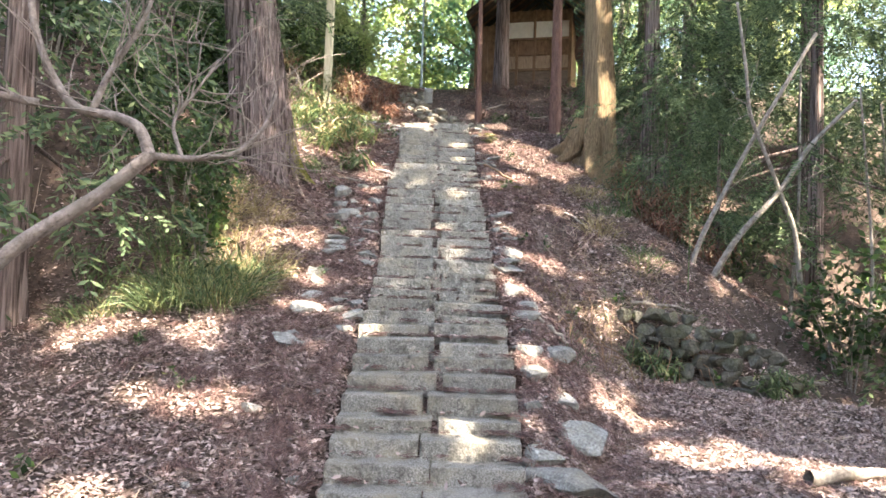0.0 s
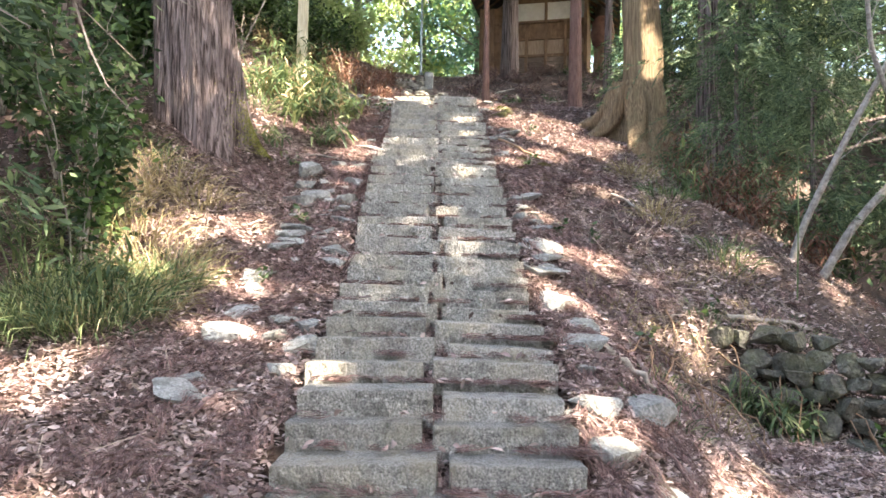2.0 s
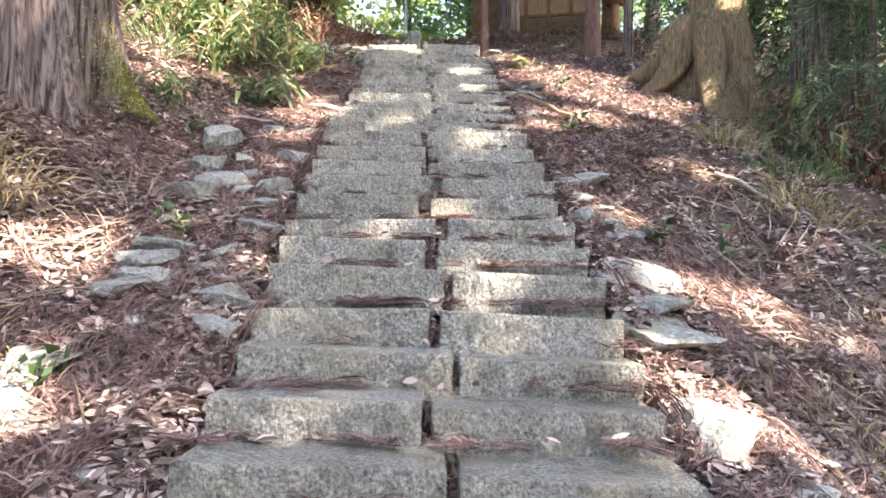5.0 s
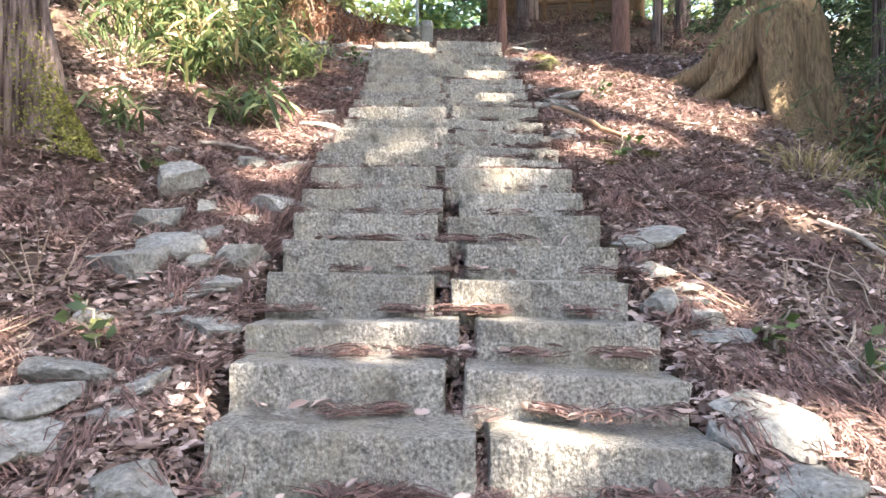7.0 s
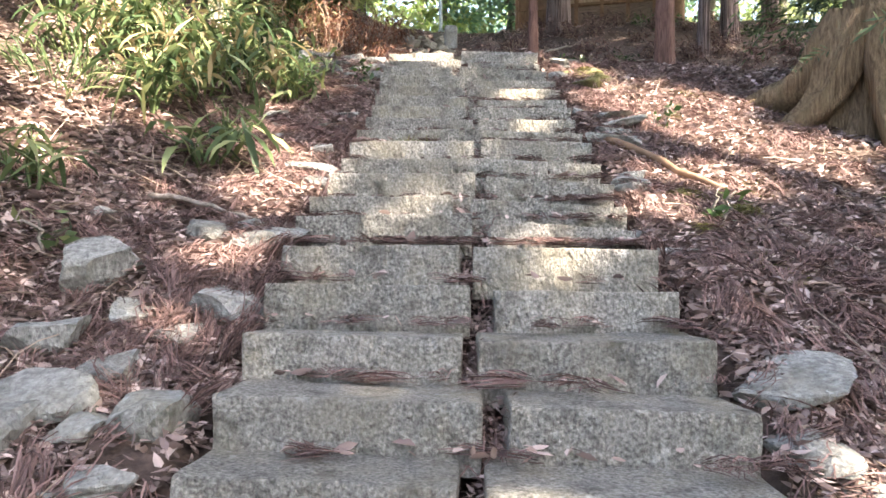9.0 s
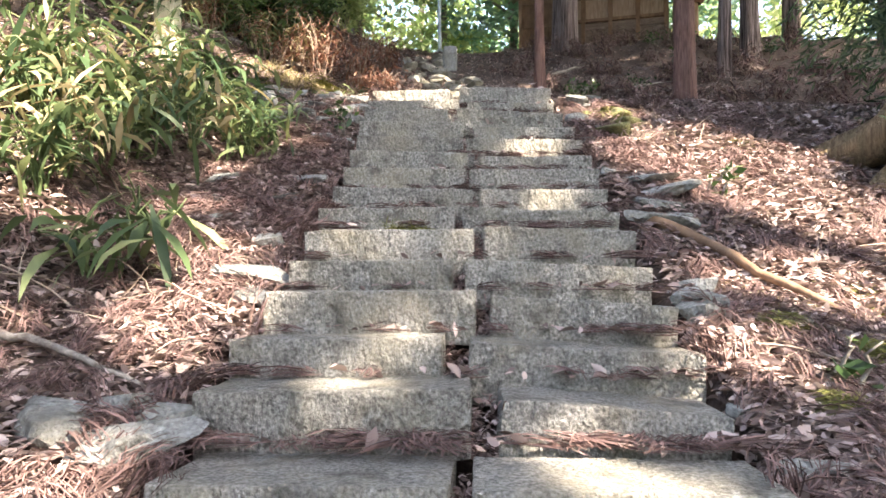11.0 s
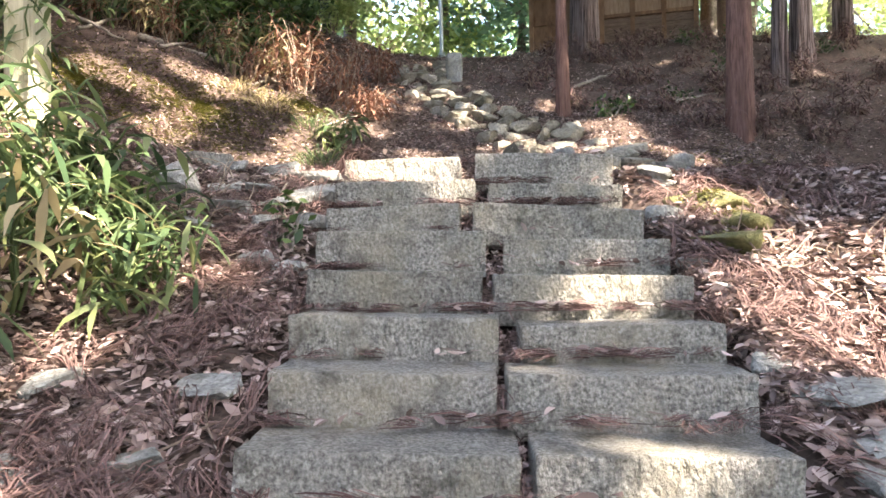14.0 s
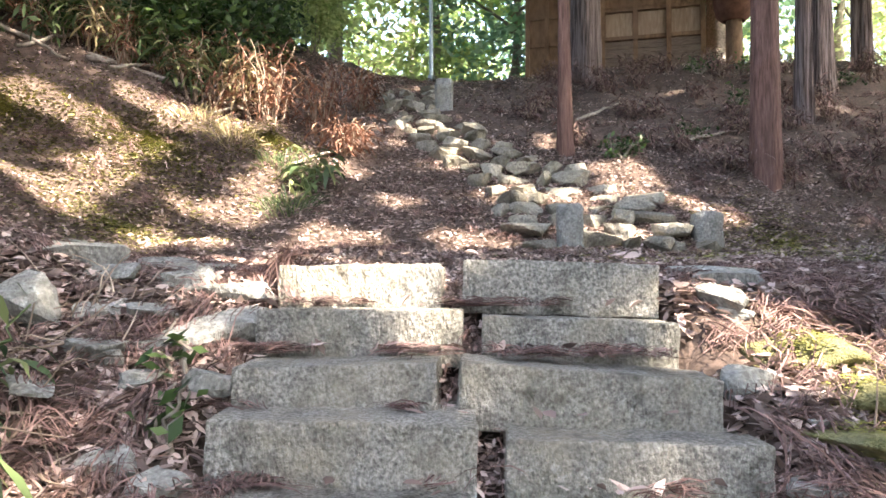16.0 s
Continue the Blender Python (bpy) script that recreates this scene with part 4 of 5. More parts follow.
for k, (x, y, r, h, m_) in enumerate([(-3.05, 23.4, 0.55, 1.25, 1), (-2.5, 23.9, 0.6, 1.2, 1), (-3.6, 24.6, 0.6, 1.2, 1), (-4.6, 24.3, 0.6, 0.8, 1), (-3.4, 24.3, 0.5, 0.8, 1), (-2.1, 25.0, 0.5, 0.8, 1), (-1.9, 22.9, 0.4, 0.5, 1), (4.3, 13.6, 0.8, 1.2, 1), (4.9, 14.4, 0.8, 1.2, 1), (4.6, 12.4, 0.7, 0.7, 1), (3.65, 13.1, 0.5, 0.8, 1), (3.9, 12.4, 0.5, 0.6, 1), (3.6, 14.0, 0.5, 0.9, 1)]):
    shrub("dead_bracken", x, y, r, h, DEAD_NEEDLE, 420, 0.16, "heap of rust-brown dead fern fronds", "plant", "dead fern fronds", 12, 400 + k, True, 0.1, STICK)

for k in range(60):
    x, y = 0.9 + 0.115 * k + 0.5 * math.sin(k * 2.4), 25.6 + 2.8 * math.sin(k * 1.7)
    if k % 7 == 3:
        shrub("evergreen_shrub", x, y, 0.35, 0.3, BROAD, 120, 0.04, "low dark seedling growth on the shaded bank", "shrub", "seedlings on the upper bank", 6, 900 + k)
    else:
        shrub("dead_bracken", x, y, 0.4, 0.36, TWIG, 200, 0.14, "low heap of dark brown dead fern on the shaded bank", "plant", "dead fern fronds", 6, 900 + k, True, 0.05, STICK)

# tangle along the upper edge of the left bank
for k in range(13):
    x, y = -3.5 - 0.33 * k, 23.75 + 0.35 * math.sin(k * 2.1)
    shrub("bamboo_grass", x, y, 0.5, 0.95 + 0.25 * math.sin(k * 1.3), SASA if k % 3 else DRY_GRASS, 150, 0.3, "drooping bamboo grass in the tangle above the bank", "plant", "tangle above the bank", 8, 1300 + k, True, 0.2, STICK)
for k in range(7):
    x, y = -3.3 - 0.62 * k, 23.5 + 0.25 * math.sin(k * 3.3)
    shrub("dead_bracken", x, y, 0.42, 0.75, DEAD_NEEDLE, 200, 0.15, "rust-brown dead fern hanging over the bank edge", "plant", "dead fern fronds", 9, 1340 + k, True, 0.1, STICK)

# ---- old stump ----
sx_, sy_ = 3.12, 15.0
zz = ground_z(sx_, sy_)
stump = under_thing("tree_stump", sx_, sy_, "huge weathered old cedar stump with spreading buttress roots", "stump", z=zz)
hs = np.linspace(0, 1, 14)
v, f = tube([(sx_ + 0.06 * a, sy_ + 0.1 * a, zz - 0.95 + 2.1 * a) for a in hs], [0.66 * (1 - 0.66 * a) for a in hs], 64, 0.16, 1.0, 77, 1.4)
v = [tuple(np.array(p) + np.array([0, 0, 0.1 * noise.noise(Vector(p) * 3.5) * smooth(zz + 0.7, zz + 1.15, p[2])])) for p in v]
keep(obj("stump_body", v, f, STUMP_WOOD, smooth=True), stump)
for k, (dx, dy) in enumerate([(-0.95, 0.55), (-0.85, -0.1), (-0.3, -0.75), (0.5, -0.7)]):
    e_ = np.array([sx_ + dx, sy_ + dy, ground_z(sx_ + dx, sy_ + dy) - 0.06])
    v, f = tube(curve_pts([(sx_ + dx * 0.2, sy_ + dy * 0.2, zz + 0.9), (sx_ + dx * 0.55, sy_ + dy * 0.55, (zz + 0.3 + e_[2]) / 2 + 0.12), e_], 9, 0.01, k), np.linspace(0.24, 0.07, 9), 12, 0.25, 0, k)
    keep(obj("root", v, f, STUMP_WOOD, smooth=True), stump)
v, f = tube(curve_pts([(sx_ + 0.06, sy_ + 0.1, zz + 0.2), (sx_ + 0.0, sy_ + 0.3, zz + 9)], 8, 0.02, 3), np.linspace(0.34, 0.16, 8), 32, 0.12)
keep(obj("young_trunk", v, f, STUMP_WOOD, smooth=True, label="weathered brown trunk rising out of the stump"), stump)

# ---- bare crooked tree by the foot, and the saplings over the hollow ----
def bare_tree(name, x, y, lines, mat, label, seed=0, twigs=60, spread=0.35):
    t = under_thing(name, x, y, label, "tree", "bare trees beside the stairs")
    rr = np.random.default_rng(seed)
    for k, (pts, r0, r1) in enumerate(lines):
        m_ = 5 * len(pts)
        c = curve_pts(pts, m_, 0.0, seed + k)
        for _ in range(2):
            c[1:-1] = (c[:-2] + 2 * c[1:-1] + c[2:]) / 4
        v, f = tube(c, np.linspace(r0, r1, m_), 9, 0.05, 0, seed + k)
        keep(obj("trunk" if k == 0 else "branch", v, f, mat, smooth=True), t)
        bits = []
        tg = unit(np.gradient(c, axis=0))
        for j in range(twigs // 4 if k else twigs // 10):
            i = rr.integers(m_ // 4, max(m_ // 4 + 1, m_ - 4))
            p0 = c[i]
            d = unit(tg[i] * 0.9 + rr.normal(size=3) * 0.55 + [0, 0, 0.1])
            ln_ = rr.uniform(0.25, 1.0) * spread * 2
            q = p0 + d * ln_ + rr.normal(size=3) * 0.12 * ln_
            w_ = curve_pts([p0, p0 + d * ln_ * 0.35 + rr.normal(size=3) * 0.08 * ln_, p0 + d * ln_ * 0.7 + rr.normal(size=3) * 0.08 * ln_, q], 8, 0.01, j)
            bits.append(tube(w_, np.linspace(0.007, 0.002, 8), 4))
            for h_ in range(3):
                o_ = w_[rr.integers(3, 7)]
                e_ = o_ + unit(d + rr.normal(size=3) * 0.6) * ln_ * rr.uniform(0.2, 0.5)
                bits.append(tube(curve_pts([o_, (o_ + e_) / 2 + rr.normal(size=3) * 0.02, e_], 4, 0.004, h_), np.linspace(0.004, 0.0015, 4), 3))
        if bits:
            v, f = join(bits)
            keep(tagged(obj("twig_spray", v, f, mat), kind="stuff"), t)
    return t


bare_tree("bare_tree", -3.6, 3.9, [
    ([(-3.6, 3.9, -0.4), (-3.2, 4.1, 0.8), (-2.62, 4.3, 1.6), (-2.2, 4.5, 1.95), (-1.93, 4.6, 2.24)], 0.052, 0.042),
    ([(-1.93, 4.6, 2.24), (-2.0, 4.62, 2.42), (-2.16, 4.65, 2.5), (-2.5, 4.7, 2.55), (-2.72, 4.75, 2.85), (-2.9, 4.8, 3.3), (-2.8, 4.85, 3.9)], 0.040, 0.018),
    ([(-1.93, 4.6, 2.24), (-1.7, 4.7, 2.24), (-1.42, 4.8, 2.3), (-1.25, 4.85, 2.5), (-1.2, 4.9, 2.75)], 0.026, 0.009),
    ([(-2.36, 4.68, 2.53), (-2.3, 4.75, 2.8), (-2.1, 4.8, 3.2), (-2.05, 4.9, 3.5)], 0.025, 0.010),
    ([(-2.72, 4.7, 2.58), (-3.0, 4.6, 2.62), (-3.5, 4.5, 2.8)], 0.03, 0.02),
    ([(-1.75, 4.68, 2.25), (-1.88, 4.8, 2.5), (-1.75, 4.9, 2.75), (-1.65, 5.0, 3.0)], 0.016, 0.006)],
    BRANCH, "crooked bare tree with grey-brown branches", 5, 55, 0.5)
bare_tree("bare_sapling", 4.15, 11.6, [
    ([(4.15, 11.6, 1.3), (4.7, 11.5, 2.35), (5.35, 11.4, 3.1), (5.8, 11.4, 3.85), (6.5, 11.3, 4.6)], 0.055, 0.03),
    ([(5.35, 11.4, 3.1), (5.1, 11.3, 3.6), (4.75, 11.2, 4.3), (4.65, 11.1, 5.0), (4.45, 11.0, 6.0)], 0.035, 0.022),
    ([(5.35, 11.4, 3.1), (5.6, 11.4, 2.5), (5.75, 11.5, 1.6)], 0.035, 0.045)], PALE_BARK, "slender forked bare sapling leaning over the hollow", 6, 26, 0.5)
bare_tree("bare_sapling", 3.95, 11.6, [([(3.95, 11.7, 1.3), (4.1, 11.6, 2.2), (4.8, 11.5, 3.7), (5.9, 11.4, 5.7)], 0.05, 0.03)], PALE_BARK, "straight grey sapling leaning across another", 7, 24, 0.4)
for k, (x, y) in enumerate([(6.6, 11.2), (6.2, 9.6), (6.9, 10.0), (7.3, 11.8), (6.0, 12.4), (7.4, 8.6)]):
    z0 = ground_z(x, y)
    bare_tree("bare_sapling", x, y, [([(x, y, z0 - 0.1), (x + 0.15, y, z0 + 1.6), (x + 0.25 * (k % 3) - 0.1, y, z0 + 4.5)], 0.035, 0.015)], PALE_BARK, "thin straight sapling in the thicket", 60 + k, 30, 0.4)
bare_tree("bare_sapling", -3.4, 13.2, [([(-3.35, 13.0, 3.4), (-3.0, 12.9, 4.6), (-2.6, 12.8, 5.4)], 0.02, 0.008), ([(-3.0, 12.9, 4.6), (-3.5, 12.6, 5.2)], 0.014, 0.006)], PALE_BARK, "thin bare twigs hanging over the bank", 70, 40, 0.5)

# ---- square post and steel pole ----
def square_post(x, y, h, w):
    z0 = ground_z(x, y)
    t = under_thing("wooden_post", x, y, "tall square post of pale weathered wood on the bank", "post", z=z0)
    v, f = rough_block(w, w, h, 5, 0.008, 0.003, (3, 3, 20))
    keep(obj("shaft", v + np.array([x, y, z0 + h / 2 - 0.15]), f, POST_WOOD, smooth=False), t)
    v, f = rough_block(0.03, 0.012, h * 0.9, 6, 0.004, 0.001, (2, 2, 8))
    keep(obj("batten", v + np.array([x + w * 0.3, y - w / 2 - 0.007, z0 + h / 2]), f, POST_WOOD), t)


square_post(-2.82, 16.3, 4.0, 0.17)
zp = ground_z(-1.15, 29.0)
pole = under_thing("steel_pole", -1.15, 29.0, "thin pale blue-grey steel pole at the head of the steps", "pole", z=zp)
v, f = tube([(-1.15, 29.0, zp - 0.1), (-1.17, 29.0, zp + 2), (-1.2, 29.0, zp + 9)], [0.05, 0.045, 0.035], 14)
keep(obj("shaft", v, f, STEEL, smooth=True), pole)
v, f = tube([(-1.15, 29.0, zp - 0.1), (-1.15, 29.0, zp + 0.12)], [0.085, 0.08], 14)
keep(obj("collar", v, f, STEEL, smooth=True), pole)

# ---- hall ----
hall = tagged(new("shrine_hall"), "small old timber hall with white plaster panels and dark overhanging roof", "building")
HZ = 9.95
hall.matrix_world = pose(3.65, 30.85, HZ, 0, 0, -13)


def hall_part(name, parts_, mat, parent=hall, label=""):
    v, f = join(parts_)
    return obj(name, v, f, mat, parent, label=label)


W, DP, TOP = 3.2, 4.2, 3.5
front = None
for nm, b_ in (("front_wall", box(0, 0.06, TOP / 2, W, 0.1, TOP)), ("rear_wall", box(0, DP, TOP / 2, W, 0.1, TOP)), ("side_wall", box(-W / 2 + 0.05, DP / 2, TOP / 2, 0.1, DP - 0.2, TOP)), ("side_wall", box(W / 2 - 0.05, DP / 2, TOP / 2, 0.1, DP - 0.2, TOP))):
    made_ = hall_part(nm, [b_], TIMBER)
    front = made_ if nm == "front_wall" else front
for k in range(4):
    hall_part("lower_board", [box(0, -0.012 - 0.003 * (k % 2), 0.1 + 0.2 * k, W - 0.1, 0.03, 0.19)], BOARD, front)
for k in range(5):
    x = -W / 2 + 0.07 + k * (W - 0.14) / 4
    hall_part("post", [box(x, -0.045, (TOP if k % 2 == 0 else 2.2) / 2, 0.11, 0.11, TOP if k % 2 == 0 else 2.2)], TIMBER)
for z, hgt in ((0.86, 0.09), (1.55, 0.08), (2.22, 0.10), (3.05, 0.12)):
    hall_part("rail", [box(0, -0.04, z, W, 0.08, hgt)], TIMBER)
for k in range(4):
    x = -W / 2 + 0.07 + (k + 0.5) * (W - 0.14) / 4
    hall_part("lower_panel", [box(x, -0.01, 1.2, (W - 0.14) / 4 - 0.14, 0.03, 0.55)], PANEL_WOOD, front)
    if k % 2 == 0:
        hall_part("white_panel", [box(x + (W - 0.14) / 8, -0.01, 2.66, (W - 0.14) / 2 - 0.12, 0.03, 0.74)], PLASTER, front)
    hall_part("wooden_panel", [box(x, -0.01, 1.88, (W - 0.14) / 4 - 0.14, 0.03, 0.52)], TIMBER, front)
hall_part("side_bay", [box(-W / 2 - 0.52, 0.09, 1.45, 1.0, 0.1, 2.9)], TIMBER)
for k in range(3):
    hall_part("post", [box(-W / 2 - 1.0 + 0.48 * k, 0.0, 1.45, 0.1, 0.1, 2.9)], TIMBER)
for z in (0.86, 1.55, 2.22):
    hall_part("rail", [box(-W / 2 - 0.52, 0.012, z, 1.0, 0.07, 0.08)], TIMBER)
for s_ in (-1, 1):
    rf = [(0, -1.2, TOP + 1.9), (0, DP + 1.2, TOP + 1.9), (s_ * (W / 2 + 1.25), DP + 1.2, TOP - 0.35), (s_ * (W / 2 + 1.25), -1.2, TOP - 0.35)]
    vv = rf + [(a, b, c - 0.22) for a, b, c in rf]
    hall_part("roof_slope", [(vv, [(0, 1, 2, 3), (7, 6, 5, 4), (0, 3, 7, 4), (3, 2, 6, 7), (2, 1, 5, 6), (1, 0, 4, 5)])], ROOF)
    for k in range(9):
        y = -1.0 + k * (DP + 2.0) / 8
        rr_ = [(s_ * 0.1, y, TOP + 1.5), (s_ * (W / 2 + 1.15), y, TOP - 0.62)]
        v, f = tube(rr_, [0.05, 0.05], 4)
        hall_part("rafter", [(v, f)], TIMBER)
drum = tagged(new("wooden_barrel"), "dark red-brown rounded barrel on a stand beside the hall", "barrel")
v, f = tube([(5.75, 30.2, 10.95), (5.75, 30.2, 11.1), (5.75, 30.2, 11.5), (5.75, 30.2, 11.9), (5.75, 30.2, 12.1)], [0.25, 0.40, 0.46, 0.40, 0.3], 20)
drum.location = (5.75, 30.2, 10.95)
keep(obj("barrel_body", v, f, CLAY, smooth=True), drum)
v, f = tube([(5.75, 30.2, ground_z(5.75, 30.2) - 0.1), (5.75, 30.2, 10.97)], [0.2, 0.18], 12)
keep(obj("stand", v, f, TIMBER, smooth=True), drum)

# ---- upper flight of field-stone steps ----
upper = tagged(new("upper_steps"), "winding flight of pale irregular field-stone steps up to the hall", "stairs", kind="structure")
upper.location = (0.9, 20.6, 5.3)
UY, UX, UW = [20.5, 21.7, 22.8, 23.2, 24.3, 25.3, 27.2], [1.1, 0.8, 0.2, -0.25, -0.9, -1.3, -1.35], [0.9, 0.8, 0.66, 0.6, 0.5, 0.45, 0.4]
k = 0
for row in range(21):
    y = 20.55 + row * 0.31
    xm, wd = float(np.interp(y, UY, UX)), float(np.interp(y, UY, UW))
    r = np.random.default_rng(640 + row)
    xs = xm - wd + r.uniform(-0.12, 0.12)
    while xs < xm + wd:
        w = r.uniform(0.2, 0.52)
        xc = xs + w / 2
        zr = 0.6 * float(height(xm, y)) + 0.4 * float(height(xc, y)) + 0.05
        v, f = boulder((w * 0.62, r.uniform(0.19, 0.27), 0.21), 700 + k, 0.75, 10)
        v = spun(v, r.normal() * 0.25, r.normal() * 0.06, r.normal() * 0.07) + np.array([xc, y + r.normal() * 0.07, zr - 0.04 + r.normal() * 0.02])
        keep(obj("step_stone", v, f, STEP_STONE), upper)
        xs += w + 0.01
        k += 1
for k, (x, y, h, w) in enumerate([(0.62, 20.35, 0.42, 0.24), (2.0, 20.75, 0.32, 0.28), (-0.75, 25.6, 0.5, 0.3)]):
    z0 = ground_z(x, y)
    v, f = rough_block(w, w * 0.8, h + 0.2, 760 + k, 0.05, 0.02, (3, 3, 5))
    st = obj("standing_stone", v, f, ROCK, smooth=True)
    st.location = (x, y, z0 + h / 2 - 0.1)
    tagged(st, "short upright grey stone beside the upper steps", "stone", "upright stones")

# ---- low wall of round stones ----
wall = tagged(new("retaining_wall"), "low mossy dry-stone wall holding the slope", "wall", kind="structure")
wall.location = (2.6, 9.4, 0.0)
k = 0
for course in range(7):
    for i in range(9):
        r = np.random.default_rng(800 + k)
        x = 2.5 + i * 0.2 + 0.1 * (course % 2) + r.normal() * 0.03
        y = 9.36 - 0.5 * (x - 2.65) + 0.045 * course
        if 0.16 * course > 0.86 + r.uniform(0, 0.16) - 0.25 * abs(x - 2.9):
            continue
        v, f = boulder(np.array([0.165, 0.14, 0.16]) * r.uniform(0.8, 1.15), 820 + k, 0.9, 11)
        keep(obj("stone", spun(v, r.uniform(0, 6.28)) + np.array([x, y, float(height(x, y - 0.35)) + 0.04 + 0.16 * course + r.normal() * 0.02]), f, MOSSY_ROCK), wall)
        k += 1

# ---- loose rocks beside the stairs ----
MOSS_TOPS = []
# x, y, half width, and how flat it lies
ROCKS_LOW = [(0.94, 7.23, 0.13, 0.6), (1.22, 6.94, 0.14, 0.6), (1.25, 6.34, 0.2, 0.5), (1.02, 5.7, 0.27, 0.4), (0.86, 5.95, 0.13, 0.7), (-1.54, 9.97, 0.13, 0.4), (-1.59, 9.2, 0.13, 0.4), (-1.57, 8.4, 0.15, 0.45), (-1.62, 8.77, 0.1, 0.6),
             (-1.68, 9.45, 0.13, 0.4), (-1.21, 8.34, 0.09, 0.6), (-1.05, 7.88, 0.1, 0.6), (-1.03, 8.16, 0.09, 0.6), (-1.62, 7.56, 0.12, 0.5), (-1.65, 7.84, 0.09, 0.5), (-1.03, 8.49, 0.08, 0.6), (0.9, 9.82, 0.12, 0.3), (0.88, 9.12, 0.14, 0.5), (1.06, 8.64, 0.11, 0.6), (0.96, 7.6, 0.11, 0.6), (1.22, 7.77, 0.13, 0.6), (0.95, 8.29, 0.15, 0.4)]
ROCKS_MID = [(-1.74, 12.04, 0.14, 0.7), (-1.72, 11.63, 0.12, 0.7), (-1.58, 11.36, 0.12, 0.6), (-1.62, 11.13, 0.14, 0.6), (-1.35, 11.22, 0.08, 0.5), (-1.15, 11.32, 0.12, 0.6), (-1.19, 11.94, 0.13, 0.4), (-1.2, 12.59, 0.09, 0.4), (-1.18, 11.02, 0.08, 0.5), (-1.56, 10.23, 0.13, 0.4),
             (-1.5, 10.4, 0.12, 0.35), (-1.49, 10.06, 0.13, 0.35), (-1.08, 9.84, 0.1, 0.6), (-1.64, 10.74, 0.08, 0.4), (-1.34, 10.79, 0.08, 0.4), (-1.1, 10.69, 0.09, 0.4), (-1.04, 9.63, 0.08, 0.6), (0.86, 11.5, 0.16, 0.3), (-1.42, 11.5, 0.09, 0.5), (-1.3, 11.75, 0.09, 0.4), (-1.5, 11.85, 0.08, 0.5), (-1.25, 10.3, 0.1, 0.35), (-1.3, 10.95, 0.08, 0.4)]
ROCKS_HIGH = [(0.8, 11.2, 0.1, 0.3), (0.78, 10.92, 0.09, 0.6), (0.94, 10.78, 0.13, 0.25), (0.92, 10.19, 0.14, 0.35), (0.88, 9.97, 0.12, 0.3), (0.86, 9.71, 0.15, 0.3), (0.8, 14.44, 0.12, 0.3), (0.74, 12.37, 0.06, 0.6), (-1.2, 13.6, 0.11, 0.4), (-1.2, 12.42, 0.13, 0.35), (-1.43, 12.47, 0.12, 0.4), (-1.32, 12.63, 0.1, 0.4),
              (0.82, 14.8, 0.13, 0.3), (0.74, 13.4, 0.07, 0.6), (0.73, 13.26, 0.07, 0.6), (-1.27, 14.87, 0.09, 0.4), (-1.85, 14.88, 0.08, 0.5), (0.88, 14.6, 0.13, 0.3), (0.8, 14.22, 0.15, 0.3)]
ROCKS_TOP = [(-1.27, 16.6, 0.12, 0.35), (-1.48, 16.65, 0.1, 0.5), (-2.07, 16.88, 0.12, 0.75), (-1.7, 17.15, 0.2, 0.35), (-1.54, 16.88, 0.11, 0.45), (-1.3, 16.93, 0.14, 0.3), (-1.27, 16.4, 0.14, 0.45), (-1.54, 16.46, 0.08, 0.5), (-1.45, 16.27, 0.06, 0.7), (-1.62, 16.21, 0.1, 0.45), (-2.05, 16.39, 0.13, 0.7),
             (-1.2, 15.72, 0.06, 0.6), (-1.2, 16.07, 0.07, 0.7), (-1.55, 16.67, 0.08, 0.5), (1.0, 17.3, 0.2, 0.25), (0.78, 16.9, 0.1, 0.6), (0.7, 16.59, 0.08, 0.7), (0.66, 16.15, 0.07, 0.8), (-2.4, 17.3, 0.14, 0.4), (-1.75, 16.45, 0.09, 0.4), (-1.85, 16.7, 0.1, 0.45), (-1.4, 16.1, 0.07, 0.5), (-1.75, 16.0, 0.08, 0.4), (-1.4, 17.15, 0.13, 0.3), (1.35, 17.5, 0.12, 0.25), (0.95, 17.0, 0.08, 0.5)]
SMALL = []
rs = np.random.default_rng(12)
for k in range(80):
    y = rs.uniform(5.2, 17.3)
    side = rs.random() < 0.6
    SMALL.append((-1.0 - 0.014 * (y - 5) - abs(rs.normal()) * 0.42 if side else 0.76 - 0.014 * (y - 5) + abs(rs.normal()) * 0.16, y, rs.uniform(0.03, 0.07), rs.uniform(0.4, 0.8)))
ROCKS = ROCKS_LOW + ROCKS_MID + ROCKS_HIGH + ROCKS_TOP + SMALL
for k, (x, y, s, flat) in enumerate(ROCKS):
    r = np.random.default_rng(1000 + k)
    if y < 17.1:
        x = max(x, float(np.interp(y, ROW_Y, RIGHT)) + 1.15 * s) if x > 0 else min(x, float(np.interp(y, ROW_Y, LEFT)) - 1.15 * s)
    v, f = boulder(np.array([s * 1.95, s * r.uniform(1.2, 1.6), s * 2.0]), 1000 + k, flat, 15)
    ob = obj("rock", spun(spun(v, r.uniform(-0.5, 0.5)), 0, 0.2 + r.normal() * 0.1, r.normal() * 0.12), f, ROCK)
    ob.location = (x, y, ground_z(x, y) + s * (0.38 * flat))
    tagged(ob, "flat grey field stone sunk in leaf litter" if flat < 0.45 else "angular grey field stone half sunk in leaf litter", "rock", "rocks along the stairs")

